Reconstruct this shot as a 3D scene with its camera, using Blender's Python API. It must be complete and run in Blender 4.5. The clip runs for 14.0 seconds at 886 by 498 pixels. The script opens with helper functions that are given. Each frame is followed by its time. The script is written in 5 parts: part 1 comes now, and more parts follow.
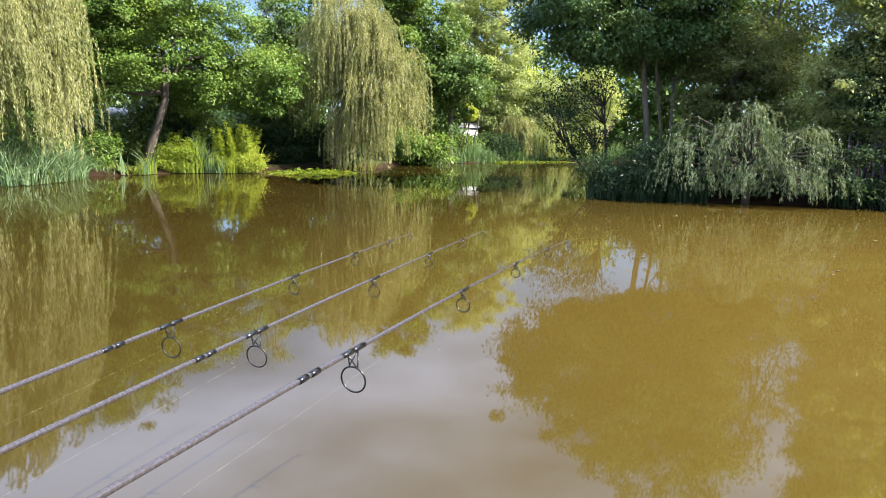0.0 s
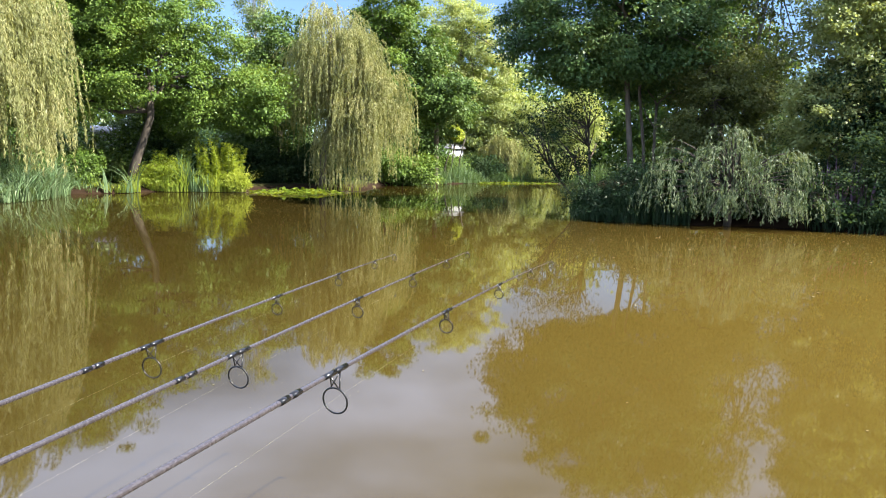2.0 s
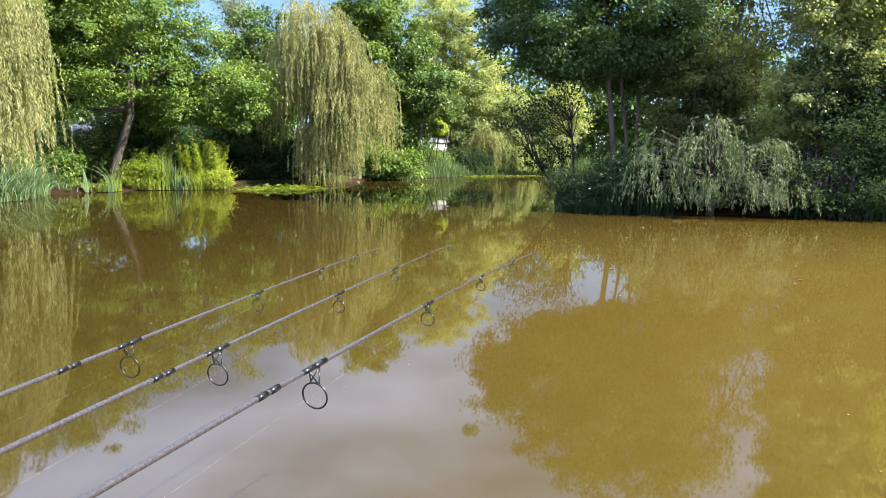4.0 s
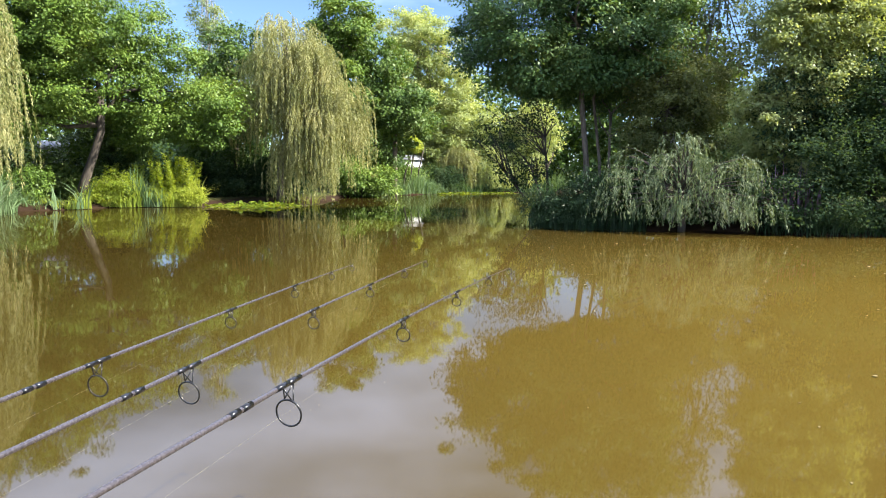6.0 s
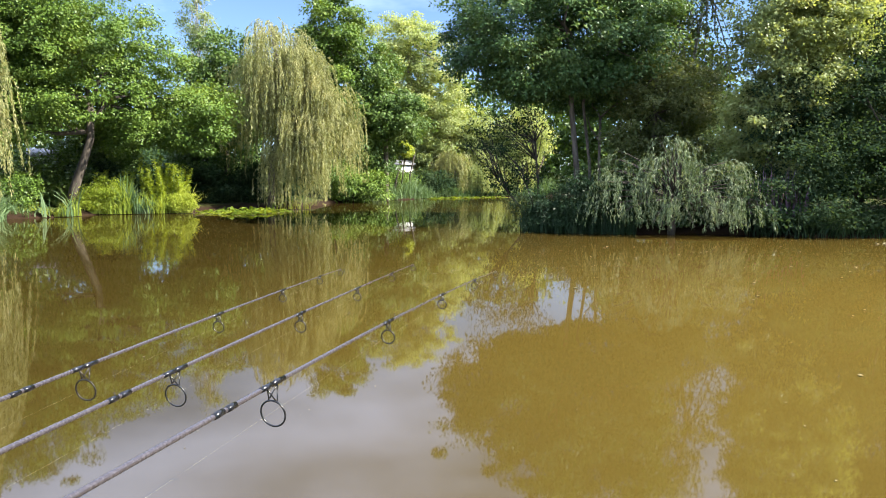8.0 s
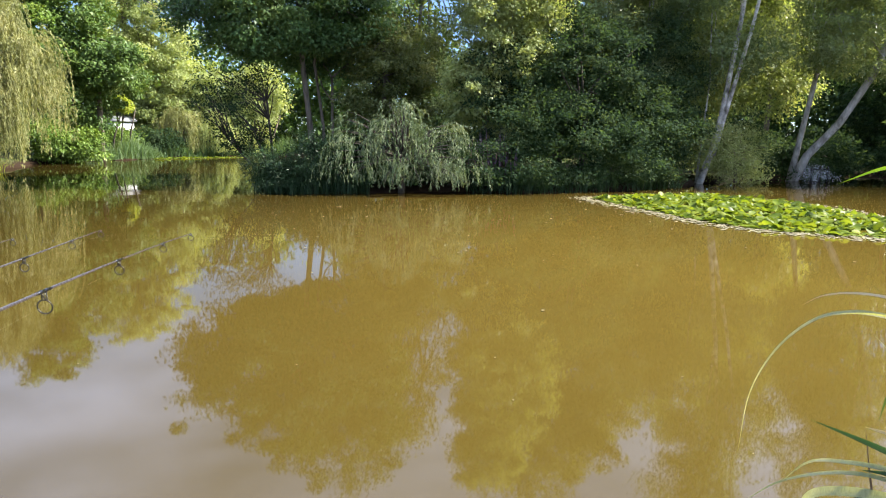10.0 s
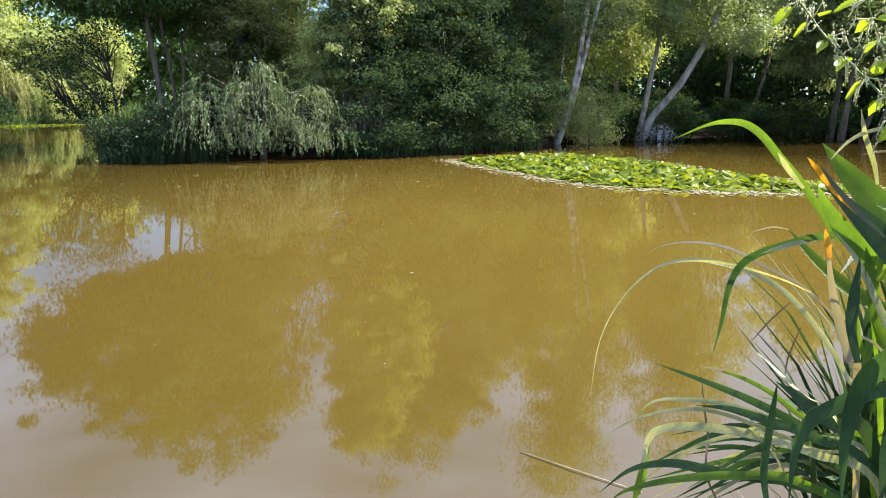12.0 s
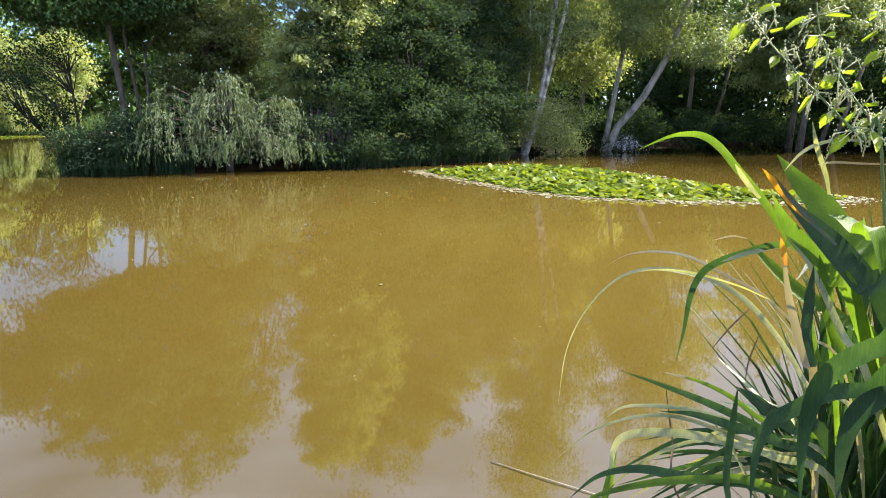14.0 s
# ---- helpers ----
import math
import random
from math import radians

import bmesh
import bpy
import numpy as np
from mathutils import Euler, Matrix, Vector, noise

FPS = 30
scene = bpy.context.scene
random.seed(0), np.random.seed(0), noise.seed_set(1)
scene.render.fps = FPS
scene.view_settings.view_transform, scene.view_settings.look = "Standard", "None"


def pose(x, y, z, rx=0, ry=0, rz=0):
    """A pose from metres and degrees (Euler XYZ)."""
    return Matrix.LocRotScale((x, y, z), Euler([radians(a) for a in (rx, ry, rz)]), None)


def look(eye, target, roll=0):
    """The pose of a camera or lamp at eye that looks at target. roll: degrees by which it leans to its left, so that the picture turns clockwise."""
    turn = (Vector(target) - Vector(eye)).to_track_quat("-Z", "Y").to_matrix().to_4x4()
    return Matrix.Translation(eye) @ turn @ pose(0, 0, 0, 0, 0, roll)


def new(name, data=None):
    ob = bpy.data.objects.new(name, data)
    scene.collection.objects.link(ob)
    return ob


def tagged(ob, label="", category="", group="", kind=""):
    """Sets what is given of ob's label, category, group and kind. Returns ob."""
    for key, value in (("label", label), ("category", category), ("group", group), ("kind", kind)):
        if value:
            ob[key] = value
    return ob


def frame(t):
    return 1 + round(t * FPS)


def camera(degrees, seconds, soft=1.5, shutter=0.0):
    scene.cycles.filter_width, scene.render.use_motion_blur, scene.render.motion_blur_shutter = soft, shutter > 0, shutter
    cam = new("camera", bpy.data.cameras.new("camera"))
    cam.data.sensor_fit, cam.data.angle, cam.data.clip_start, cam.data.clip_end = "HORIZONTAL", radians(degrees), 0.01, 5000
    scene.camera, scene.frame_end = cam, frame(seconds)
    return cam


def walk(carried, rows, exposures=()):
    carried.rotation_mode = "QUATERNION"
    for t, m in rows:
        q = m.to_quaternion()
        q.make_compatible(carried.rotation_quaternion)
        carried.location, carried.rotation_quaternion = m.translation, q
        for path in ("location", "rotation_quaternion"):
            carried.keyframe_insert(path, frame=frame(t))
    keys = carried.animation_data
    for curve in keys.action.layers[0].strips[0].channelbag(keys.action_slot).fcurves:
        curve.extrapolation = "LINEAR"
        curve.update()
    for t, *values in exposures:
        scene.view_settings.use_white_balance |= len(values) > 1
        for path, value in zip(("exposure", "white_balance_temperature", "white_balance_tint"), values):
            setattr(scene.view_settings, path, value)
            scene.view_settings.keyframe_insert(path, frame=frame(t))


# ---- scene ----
cam = camera(65.5, 14.0, soft=1.0)
PATH = [
    (0.0, pose(-0.000, 0.000, 1.500, 80.69, -0.86, 0.01)),
    (0.5, pose(-0.003, 0.000, 1.497, 81.12, -1.03, -0.14)),
    (1.0, pose(-0.003, -0.013, 1.504, 81.75, -0.88, -0.56)),
    (1.5, pose(0.001, -0.021, 1.510, 82.30, -1.15, -0.98)),
    (2.0, pose(0.004, -0.009, 1.504, 82.39, -1.36, -1.17)),
    (4.3, pose(0.020, -0.004, 1.498, 81.89, -0.10, -3.10)),
    (4.5, pose(0.021, -0.004, 1.497, 82.25, 0.18, -3.59)),
    (5.0, pose(0.025, -0.012, 1.499, 82.89, 0.02, -4.32)),
    (5.5, pose(0.021, -0.005, 1.495, 83.21, -0.35, -4.58)),
    (6.0, pose(0.018, -0.000, 1.494, 83.36, -0.57, -4.54)),
    (6.5, pose(0.018, -0.002, 1.495, 83.53, -0.68, -4.40)),
    (7.0, pose(0.015, -0.002, 1.494, 83.69, -0.60, -4.33)),
    (7.2, pose(0.016, -0.003, 1.494, 83.77, -0.30, -4.23)),
    (9.3, pose(0.104, -0.085, 1.495, 82.82, -0.67, -15.77)),
    (9.5, pose(0.118, -0.087, 1.499, 82.27, -0.78, -19.06)),
    (10.0, pose(0.191, -0.188, 1.504, 80.66, -0.87, -26.38)),
    (10.5, pose(0.210, -0.186, 1.502, 78.99, -0.60, -31.50)),
    (11.0, pose(0.224, -0.175, 1.499, 77.95, -0.35, -34.62)),
    (11.5, pose(0.227, -0.178, 1.500, 77.68, -0.42, -36.42)),
    (12.0, pose(0.230, -0.176, 1.497, 77.86, -0.51, -37.39)),
    (12.5, pose(0.221, -0.179, 1.495, 78.17, -0.45, -38.04)),
    (13.0, pose(0.223, -0.185, 1.499, 78.50, -0.33, -38.69)),
    (13.5, pose(0.227, -0.186, 1.501, 78.73, -0.35, -39.49)),
    (14.0, pose(0.226, -0.185, 1.500, 78.78, -0.50, -39.99)),
]
walk(cam, PATH, exposures=[(0.0, 2.28), (7.2, 2.28), (11.0, 2.26), (14.0, 2.32)])

# ---------------------------------------------------------------- light
SUN_AZ, SUN_EL = 106.0, 42.0          # degrees clockwise from +y, and up
world = bpy.data.worlds.new("sky")
scene.world = world
world.use_nodes = True
wt = world.node_tree
wt.nodes.clear()
w_out = wt.nodes.new("ShaderNodeOutputWorld")
w_bg = wt.nodes.new("ShaderNodeBackground")
w_sky = wt.nodes.new("ShaderNodeTexSky")
w_sky.sky_type = 'NISHITA'
w_sky.sun_disc = False
w_sky.sun_elevation = radians(SUN_EL)
w_sky.sun_rotation = radians(SUN_AZ)
w_sky.air_density, w_sky.dust_density, w_sky.ozone_density = 1.0, 0.1, 3.5
w_sky.altitude = 3000
w_bg.inputs["Strength"].default_value = 0.056
# thin high cloud drifting over the blue
w_tc = wt.nodes.new("ShaderNodeTexCoord")
w_map = wt.nodes.new("ShaderNodeMapping")
w_map.inputs["Scale"].default_value = (1.0, 1.0, 3.2)
w_map.inputs["Location"].default_value = (0.35, 0.1, 0.4)
w_noise = wt.nodes.new("ShaderNodeTexNoise")
w_noise.inputs["Scale"].default_value = 1.7
w_noise.inputs["Detail"].default_value = 7.0
w_noise.inputs["Roughness"].default_value = 0.55
w_ramp = wt.nodes.new("ShaderNodeValToRGB")
w_ramp.color_ramp.elements[0].position = 0.50
w_ramp.color_ramp.elements[0].color = (0, 0, 0, 1)
w_ramp.color_ramp.elements[1].position = 0.82
w_ramp.color_ramp.elements[1].color = (0.85, 0.85, 0.85, 1)
w_mix = wt.nodes.new("ShaderNodeMixRGB")
w_mix.inputs[2].default_value = (7.6, 9.0, 13.2, 1)
wt.links.new(w_tc.outputs["Generated"], w_map.inputs["Vector"])
wt.links.new(w_map.outputs[0], w_noise.inputs["Vector"])
w_sep = wt.nodes.new("ShaderNodeSeparateXYZ")
w_rise = wt.nodes.new("ShaderNodeMapRange")
w_rise.inputs[1].default_value, w_rise.inputs[2].default_value = 0.14, 0.42
w_rise.inputs[3].default_value, w_rise.inputs[4].default_value = -0.10, 0.22
w_add = wt.nodes.new("ShaderNodeMath")
wt.links.new(w_tc.outputs["Generated"], w_sep.inputs[0])
wt.links.new(w_sep.outputs["Z"], w_rise.inputs[0])
wt.links.new(w_rise.outputs[0], w_add.inputs[0])
wt.links.new(w_noise.outputs[0], w_add.inputs[1])
wt.links.new(w_add.outputs[0], w_ramp.inputs[0])
wt.links.new(w_ramp.outputs[0], w_mix.inputs[0])
wt.links.new(w_sky.outputs[0], w_mix.inputs[1])
wt.links.new(w_mix.outputs[0], w_bg.inputs["Color"])
wt.links.new(w_bg.outputs[0], w_out.inputs["Surface"])

sun_data = bpy.data.lights.new("sun", 'SUN')
sun_data.energy = 5.0
sun_data.angle = radians(0.5)
sun_data.color = (1.0, 0.94, 0.84)
sun = new("sun", sun_data)
_az, _el = radians(SUN_AZ), radians(SUN_EL)
SUN_DIR = Vector((math.sin(_az) * math.cos(_el), math.cos(_az) * math.cos(_el), math.sin(_el)))
sun.matrix_world = look(SUN_DIR * 60, (0, 0, 0))


# ---------------------------------------------------------------- materials
def mat(name):
    m = bpy.data.materials.new(name)
    m.use_nodes = True
    m.node_tree.nodes.clear()
    return m, m.node_tree.nodes, m.node_tree.links


def ramp_node(ns, stops):
    r = ns.new("ShaderNodeValToRGB")
    e = r.color_ramp.elements
    while len(e) < len(stops):
        e.new(0.5)
    for k, (pos, col) in enumerate(stops):
        e[k].position = pos
        e[k].color = (*col, 1)
    return r


def leaf_material(name, dark, mid, light, translucent=0.28, patch=0.5, gloss=0.45, spec=0.2, streak=0.0):
    """Foliage: tone by leaf and by bough, light passing through, a faint waxy gloss."""
    m, ns, ln = mat(name)
    out = ns.new("ShaderNodeOutputMaterial")
    geo = ns.new("ShaderNodeNewGeometry")
    tone = ns.new("ShaderNodeTexNoise")
    tone.inputs["Scale"].default_value = patch
    tone.inputs["Detail"].default_value = 3.0
    add = ns.new("ShaderNodeMath")
    add.operation = 'MULTIPLY_ADD'
    add.inputs[1].default_value = 0.42
    sub = ns.new("ShaderNodeMath")
    sub.operation = 'MULTIPLY_ADD'
    sub.inputs[1].default_value = 1.3
    sub.inputs[2].default_value = -0.37
    col = ramp_node(ns, [(0.0, dark), (0.5, mid), (1.0, light)])
    ln.new(geo.outputs["Position"], tone.inputs["Vector"])
    ln.new(tone.outputs[0], sub.inputs[0])
    ln.new(geo.outputs["Random Per Island"], add.inputs[0])
    ln.new(sub.outputs[0], add.inputs[2])
    ln.new(add.outputs[0], col.inputs[0])
    b = ns.new("ShaderNodeBsdfPrincipled")
    b.inputs["Roughness"].default_value = gloss
    b.inputs["Specular IOR Level"].default_value = spec
    tr = ns.new("ShaderNodeBsdfTranslucent")
    warm = ns.new("ShaderNodeMixRGB")
    warm.blend_type = 'MULTIPLY'
    warm.inputs[0].default_value = 1.0
    warm.inputs[2].default_value = (1.35, 1.25, 0.55, 1)
    mix = ns.new("ShaderNodeMixShader")
    mix.inputs[0].default_value = translucent
    if streak:
        tc = ns.new("ShaderNodeTexCoord")
        mp = ns.new("ShaderNodeMapping")
        mp.inputs["Scale"].default_value = (420, 420, 14)
        vein = ns.new("ShaderNodeTexNoise")
        vein.inputs["Scale"].default_value = 1.0
        vein.inputs["Detail"].default_value = 3.0
        bump = ns.new("ShaderNodeBump")
        bump.inputs["Strength"].default_value = streak
        bump.inputs["Distance"].default_value = 0.002
        more = ns.new("ShaderNodeMath")
        more.operation = 'MULTIPLY_ADD'
        more.inputs[1].default_value = 0.5
        ln.new(tc.outputs["Object"], mp.inputs["Vector"])
        ln.new(mp.outputs[0], vein.inputs["Vector"])
        ln.new(vein.outputs[0], bump.inputs["Height"])
        ln.new(bump.outputs[0], b.inputs["Normal"])
        ln.new(vein.outputs[0], more.inputs[0])
        less = ns.new("ShaderNodeMath")
        less.operation = 'SUBTRACT'
        less.inputs[1].default_value = 0.25
        ln.new(add.outputs[0], less.inputs[0])
        ln.new(less.outputs[0], more.inputs[2])
        ln.new(more.outputs[0], col.inputs[0])
    ln.new(col.outputs[0], b.inputs["Base Color"])
    ln.new(col.outputs[0], warm.inputs[1])
    ln.new(warm.outputs[0], tr.inputs["Color"])
    ln.new(b.outputs[0], mix.inputs[1])
    ln.new(tr.outputs[0], mix.inputs[2])
    ln.new(mix.outputs[0], out.inputs["Surface"])
    return m


def bark_material(name, dark, light, scale=6.0, stretch=0.25):
    m, ns, ln = mat(name)
    out = ns.new("ShaderNodeOutputMaterial")
    b = ns.new("ShaderNodeBsdfPrincipled")
    b.inputs["Roughness"].default_value = 0.9
    tc = ns.new("ShaderNodeTexCoord")
    mp = ns.new("ShaderNodeMapping")
    mp.inputs["Scale"].default_value = (1, 1, stretch)
    n1 = ns.new("ShaderNodeTexNoise")
    n1.inputs["Scale"].default_value = scale
    n1.inputs["Detail"].default_value = 8.0
    n1.inputs["Roughness"].default_value = 0.65
    col = ramp_node(ns, [(0.34, dark), (0.62, light)])
    bump = ns.new("ShaderNodeBump")
    bump.inputs["Strength"].default_value = 0.7
    bump.inputs["Distance"].default_value = 0.03
    ln.new(tc.outputs["Object"], mp.inputs[0])
    ln.new(mp.outputs[0], n1.inputs["Vector"])
    ln.new(n1.outputs[0], col.inputs[0])
    ln.new(n1.outputs[0], bump.inputs["Height"])
    ln.new(col.outputs[0], b.inputs["Base Color"])
    ln.new(bump.outputs[0], b.inputs["Normal"])
    ln.new(b.outputs[0], out.inputs["Surface"])
    return m


def plain_material(name, color, rough=0.5, metal=0.0, grain=0.15, scale=40.0, bump_d=0.0, coat=0.0):
    m, ns, ln = mat(name)
    out = ns.new("ShaderNodeOutputMaterial")
    b = ns.new("ShaderNodeBsdfPrincipled")
    b.inputs["Metallic"].default_value = metal
    b.inputs["Coat Weight"].default_value = coat
    tc = ns.new("ShaderNodeTexCoord")
    n1 = ns.new("ShaderNodeTexNoise")
    n1.inputs["Scale"].default_value = scale
    n1.inputs["Detail"].default_value = 6.0
    lo = tuple(c * (1 - grain) for c in color)
    hi = tuple(min(1, c * (1 + grain)) for c in color)
    col = ramp_node(ns, [(0.3, lo), (0.7, hi)])
    rr = ns.new("ShaderNodeMapRange")
    rr.inputs[3].default_value = max(0.02, rough - 0.08)
    rr.inputs[4].default_value = min(1, rough + 0.08)
    ln.new(tc.outputs["Object"], n1.inputs["Vector"])
    ln.new(n1.outputs[0], col.inputs[0])
    ln.new(n1.outputs[0], rr.inputs[0])
    ln.new(rr.outputs[0], b.inputs["Roughness"])
    ln.new(col.outputs[0], b.inputs["Base Color"])
    if bump_d:
        bump = ns.new("ShaderNodeBump")
        bump.inputs["Distance"].default_value = bump_d
        ln.new(n1.outputs[0], bump.inputs["Height"])
        ln.new(bump.outputs[0], b.inputs["Normal"])
    ln.new(b.outputs[0], out.inputs["Surface"])
    return m


def water_material():
    """Silty pond water: a brown body under a clean, slightly rippled surface."""
    m, ns, ln = mat("pond_water")
    out = ns.new("ShaderNodeOutputMaterial")
    body = ns.new("ShaderNodeBsdfDiffuse")
    shine = ns.new("ShaderNodeBsdfGlossy")
    shine.inputs["Roughness"].default_value = 0.03
    fres = ns.new("ShaderNodeFresnel")
    fres.inputs["IOR"].default_value = 1.75
    mix = ns.new("ShaderNodeMixShader")
    geo = ns.new("ShaderNodeNewGeometry")
    silt = ns.new("ShaderNodeTexNoise")
    silt.inputs["Scale"].default_value = 0.13
    silt.inputs["Detail"].default_value = 4.0
    # bright patch round the lily bed paints sunlit water, fading outwards, with silt noise
    place = ns.new("ShaderNodeMapping")
    place.inputs["Location"].default_value = (-0.50, -0.335, 0)
    place.inputs["Scale"].default_value = (0.05, 0.05, 0)
    sunward_patch = ns.new("ShaderNodeTexGradient")
    sunward_patch.gradient_type = 'SPHERICAL'
    both = ns.new("ShaderNodeMath")
    both.operation = 'MULTIPLY_ADD'
    both.inputs[1].default_value = 0.3
    col = ramp_node(ns, [(0.50, WATER_A), (0.95, WATER_B)])
    mp = ns.new("ShaderNodeMapping")
    mp.inputs["Scale"].default_value = (1.0, 1.6, 1.0)
    mp.inputs["Rotation"].default_value = (0, 0, radians(20))
    n1 = ns.new("ShaderNodeTexNoise")
    n1.inputs["Scale"].default_value = 1.1
    n1.inputs["Detail"].default_value = 0.0
    n2 = ns.new("ShaderNodeTexNoise")
    n2.inputs["Scale"].default_value = 3.2
    n2.inputs["Detail"].default_value = 0.0
    b1 = ns.new("ShaderNodeBump")
    b1.inputs["Distance"].default_value = 0.0011
    b2 = ns.new("ShaderNodeBump")
    b2.inputs["Distance"].default_value = 0.00004
    ln.new(geo.outputs["Position"], silt.inputs["Vector"])
    ln.new(geo.outputs["Position"], place.inputs["Vector"])
    ln.new(geo.outputs["Position"], mp.inputs["Vector"])
    ln.new(place.outputs[0], sunward_patch.inputs["Vector"])
    ln.new(silt.outputs[0], both.inputs[0])
    ln.new(sunward_patch.outputs["Fac"], both.inputs[2])
    ln.new(both.outputs[0], col.inputs[0])
    ln.new(col.outputs[0], body.inputs["Color"])
    ln.new(mp.outputs[0], n1.inputs["Vector"])
    ln.new(mp.outputs[0], n2.inputs["Vector"])
    ln.new(n1.outputs[0], b1.inputs["Height"])
    ln.new(n2.outputs[0], b2.inputs["Height"])
    ln.new(b1.outputs[0], b2.inputs["Normal"])
    ln.new(b2.outputs[0], shine.inputs["Normal"])
    ln.new(b2.outputs[0], fres.inputs["Normal"])
    ln.new(fres.outputs[0], mix.inputs[0])
    ln.new(body.outputs[0], mix.inputs[1])
    ln.new(shine.outputs[0], mix.inputs[2])
    ln.new(mix.outputs[0], out.inputs["Surface"])
    return m


def ground_material():
    m, ns, ln = mat("bank_soil_and_grass")
    out = ns.new("ShaderNodeOutputMaterial")
    b = ns.new("ShaderNodeBsdfPrincipled")
    b.inputs["Roughness"].default_value = 0.95
    b.inputs["Specular IOR Level"].default_value = 0.05
    geo = ns.new("ShaderNodeNewGeometry")
    n1 = ns.new("ShaderNodeTexNoise")
    n1.inputs["Scale"].default_value = 0.5
    n1.inputs["Detail"].default_value = 10.0
    n1.inputs["Roughness"].default_value = 0.7
    col = ramp_node(ns, [(0.35, (0.022, 0.016, 0.009)), (0.52, (0.035, 0.042, 0.012)), (0.70, (0.055, 0.08, 0.018))])
    bump = ns.new("ShaderNodeBump")
    bump.inputs["Distance"].default_value = 0.06
    ln.new(geo.outputs["Position"], n1.inputs["Vector"])
    ln.new(n1.outputs[0], col.inputs[0])
    ln.new(n1.outputs[0], bump.inputs["Height"])
    # dark soil band at the water's edge paints the shade there, grass above it
    sep = ns.new("ShaderNodeSeparateXYZ")
    edge_height = ns.new("ShaderNodeMapRange")
    edge_height.inputs[1].default_value, edge_height.inputs[2].default_value = 0.12, 0.24
    edge_shade = ns.new("ShaderNodeMixRGB")
    edge_shade.inputs[1].default_value = (0.021, 0.013, 0.008, 1)
    ln.new(geo.outputs["Position"], sep.inputs[0])
    ln.new(sep.outputs["Z"], edge_height.inputs[0])
    ln.new(edge_height.outputs[0], edge_shade.inputs[0])
    ln.new(col.outputs[0], edge_shade.inputs[2])
    ln.new(edge_shade.outputs[0], b.inputs["Base Color"])
    ln.new(bump.outputs[0], b.inputs["Normal"])
    ln.new(b.outputs[0], out.inputs["Surface"])
    return m


WATER_A, WATER_B = (0.031, 0.0215, 0.0045), (0.092, 0.063, 0.0120)
M_WATER = water_material()
M_GROUND = ground_material()
M_OAK = leaf_material("maple_leaves", (0.034, 0.072, 0.015), (0.088, 0.150, 0.024), (0.175, 0.228, 0.040))
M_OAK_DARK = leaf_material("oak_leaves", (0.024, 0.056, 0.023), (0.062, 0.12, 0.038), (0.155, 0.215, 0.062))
M_WILLOW = leaf_material("willow_leaves", (0.085, 0.105, 0.038), (0.21, 0.222, 0.088), (0.40, 0.38, 0.20), 0.36, 0.9)
M_WILLOW_GREY = leaf_material("grey_willow_leaves", (0.030, 0.052, 0.024), (0.082, 0.118, 0.060), (0.27, 0.30, 0.19), 0.3, 1.6)
M_ALDER = leaf_material("alder_leaves", (0.028, 0.058, 0.015), (0.070, 0.122, 0.026), (0.135, 0.19, 0.045))
M_BIRCH = leaf_material("birch_leaves", (0.070, 0.108, 0.050), (0.155, 0.205, 0.092), (0.29, 0.33, 0.17), 0.5)
# pale leaf, lightened further in colour to stand for sun on the crowns
M_PALE = leaf_material("pale_sunlit_leaves", (0.13, 0.175, 0.06), (0.26, 0.315, 0.12), (0.40, 0.43, 0.21), 0.5)
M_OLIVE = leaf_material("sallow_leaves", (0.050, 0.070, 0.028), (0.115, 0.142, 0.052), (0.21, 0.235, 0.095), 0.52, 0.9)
# lit copy of the sallow leaf, the sun's gold put into the colour
M_LIT = leaf_material("golden_sunlit_leaves", (0.12, 0.16, 0.06), (0.26, 0.31, 0.125), (0.44, 0.47, 0.24), 0.5)
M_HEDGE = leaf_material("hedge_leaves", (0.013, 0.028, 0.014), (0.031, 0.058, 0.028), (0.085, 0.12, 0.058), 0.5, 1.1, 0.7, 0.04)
# yellow-green leaf brightened in colour to stand for sun on weeds and hazel
M_BRIGHT = leaf_material("bright_sunlit_leaves", (0.125, 0.185, 0.020), (0.23, 0.29, 0.034), (0.34, 0.38, 0.065), 0.5)
M_REED = leaf_material("reed_blades", (0.05, 0.1, 0.039), (0.1, 0.16, 0.0715), (0.18, 0.23, 0.13), 0.35)
# lit copy of the reed blade: sunshine put into a yellower, lighter colour
M_REED_LIT = leaf_material("sunlit_reed_blades", (0.12, 0.18, 0.028), (0.25, 0.31, 0.05), (0.38, 0.41, 0.11), 0.45)
M_SEDGE = leaf_material("sedge_blades", (0.009, 0.024, 0.010), (0.020, 0.044, 0.017), (0.042, 0.072, 0.030), 0.3)
M_PAD = leaf_material("lily_leaf", (0.020, 0.042, 0.008), (0.105, 0.150, 0.016), (0.25, 0.28, 0.045), 0.42, 2.6, 0.45, 0.10)
M_PURPLE = leaf_material("loosestrife_spikes", (0.07, 0.045, 0.085), (0.12, 0.075, 0.14), (0.20, 0.13, 0.22), 0.3)
M_WHITE = plain_material("weathered_white_board", (0.62, 0.61, 0.60), 0.6, 0, 0.06, 3.0)
M_ROOF = plain_material("pale_sheet_roof", (0.22, 0.22, 0.22), 0.5, 0, 0.15, 3.0)
M_PANE = plain_material("dark_window_glass", (0.03, 0.035, 0.04), 0.08, 0, 0.1, 3.0)
M_SCUM = plain_material("bleached_dead_leaf", (0.135, 0.118, 0.060), 0.75, 0, 0.4, 6.0)
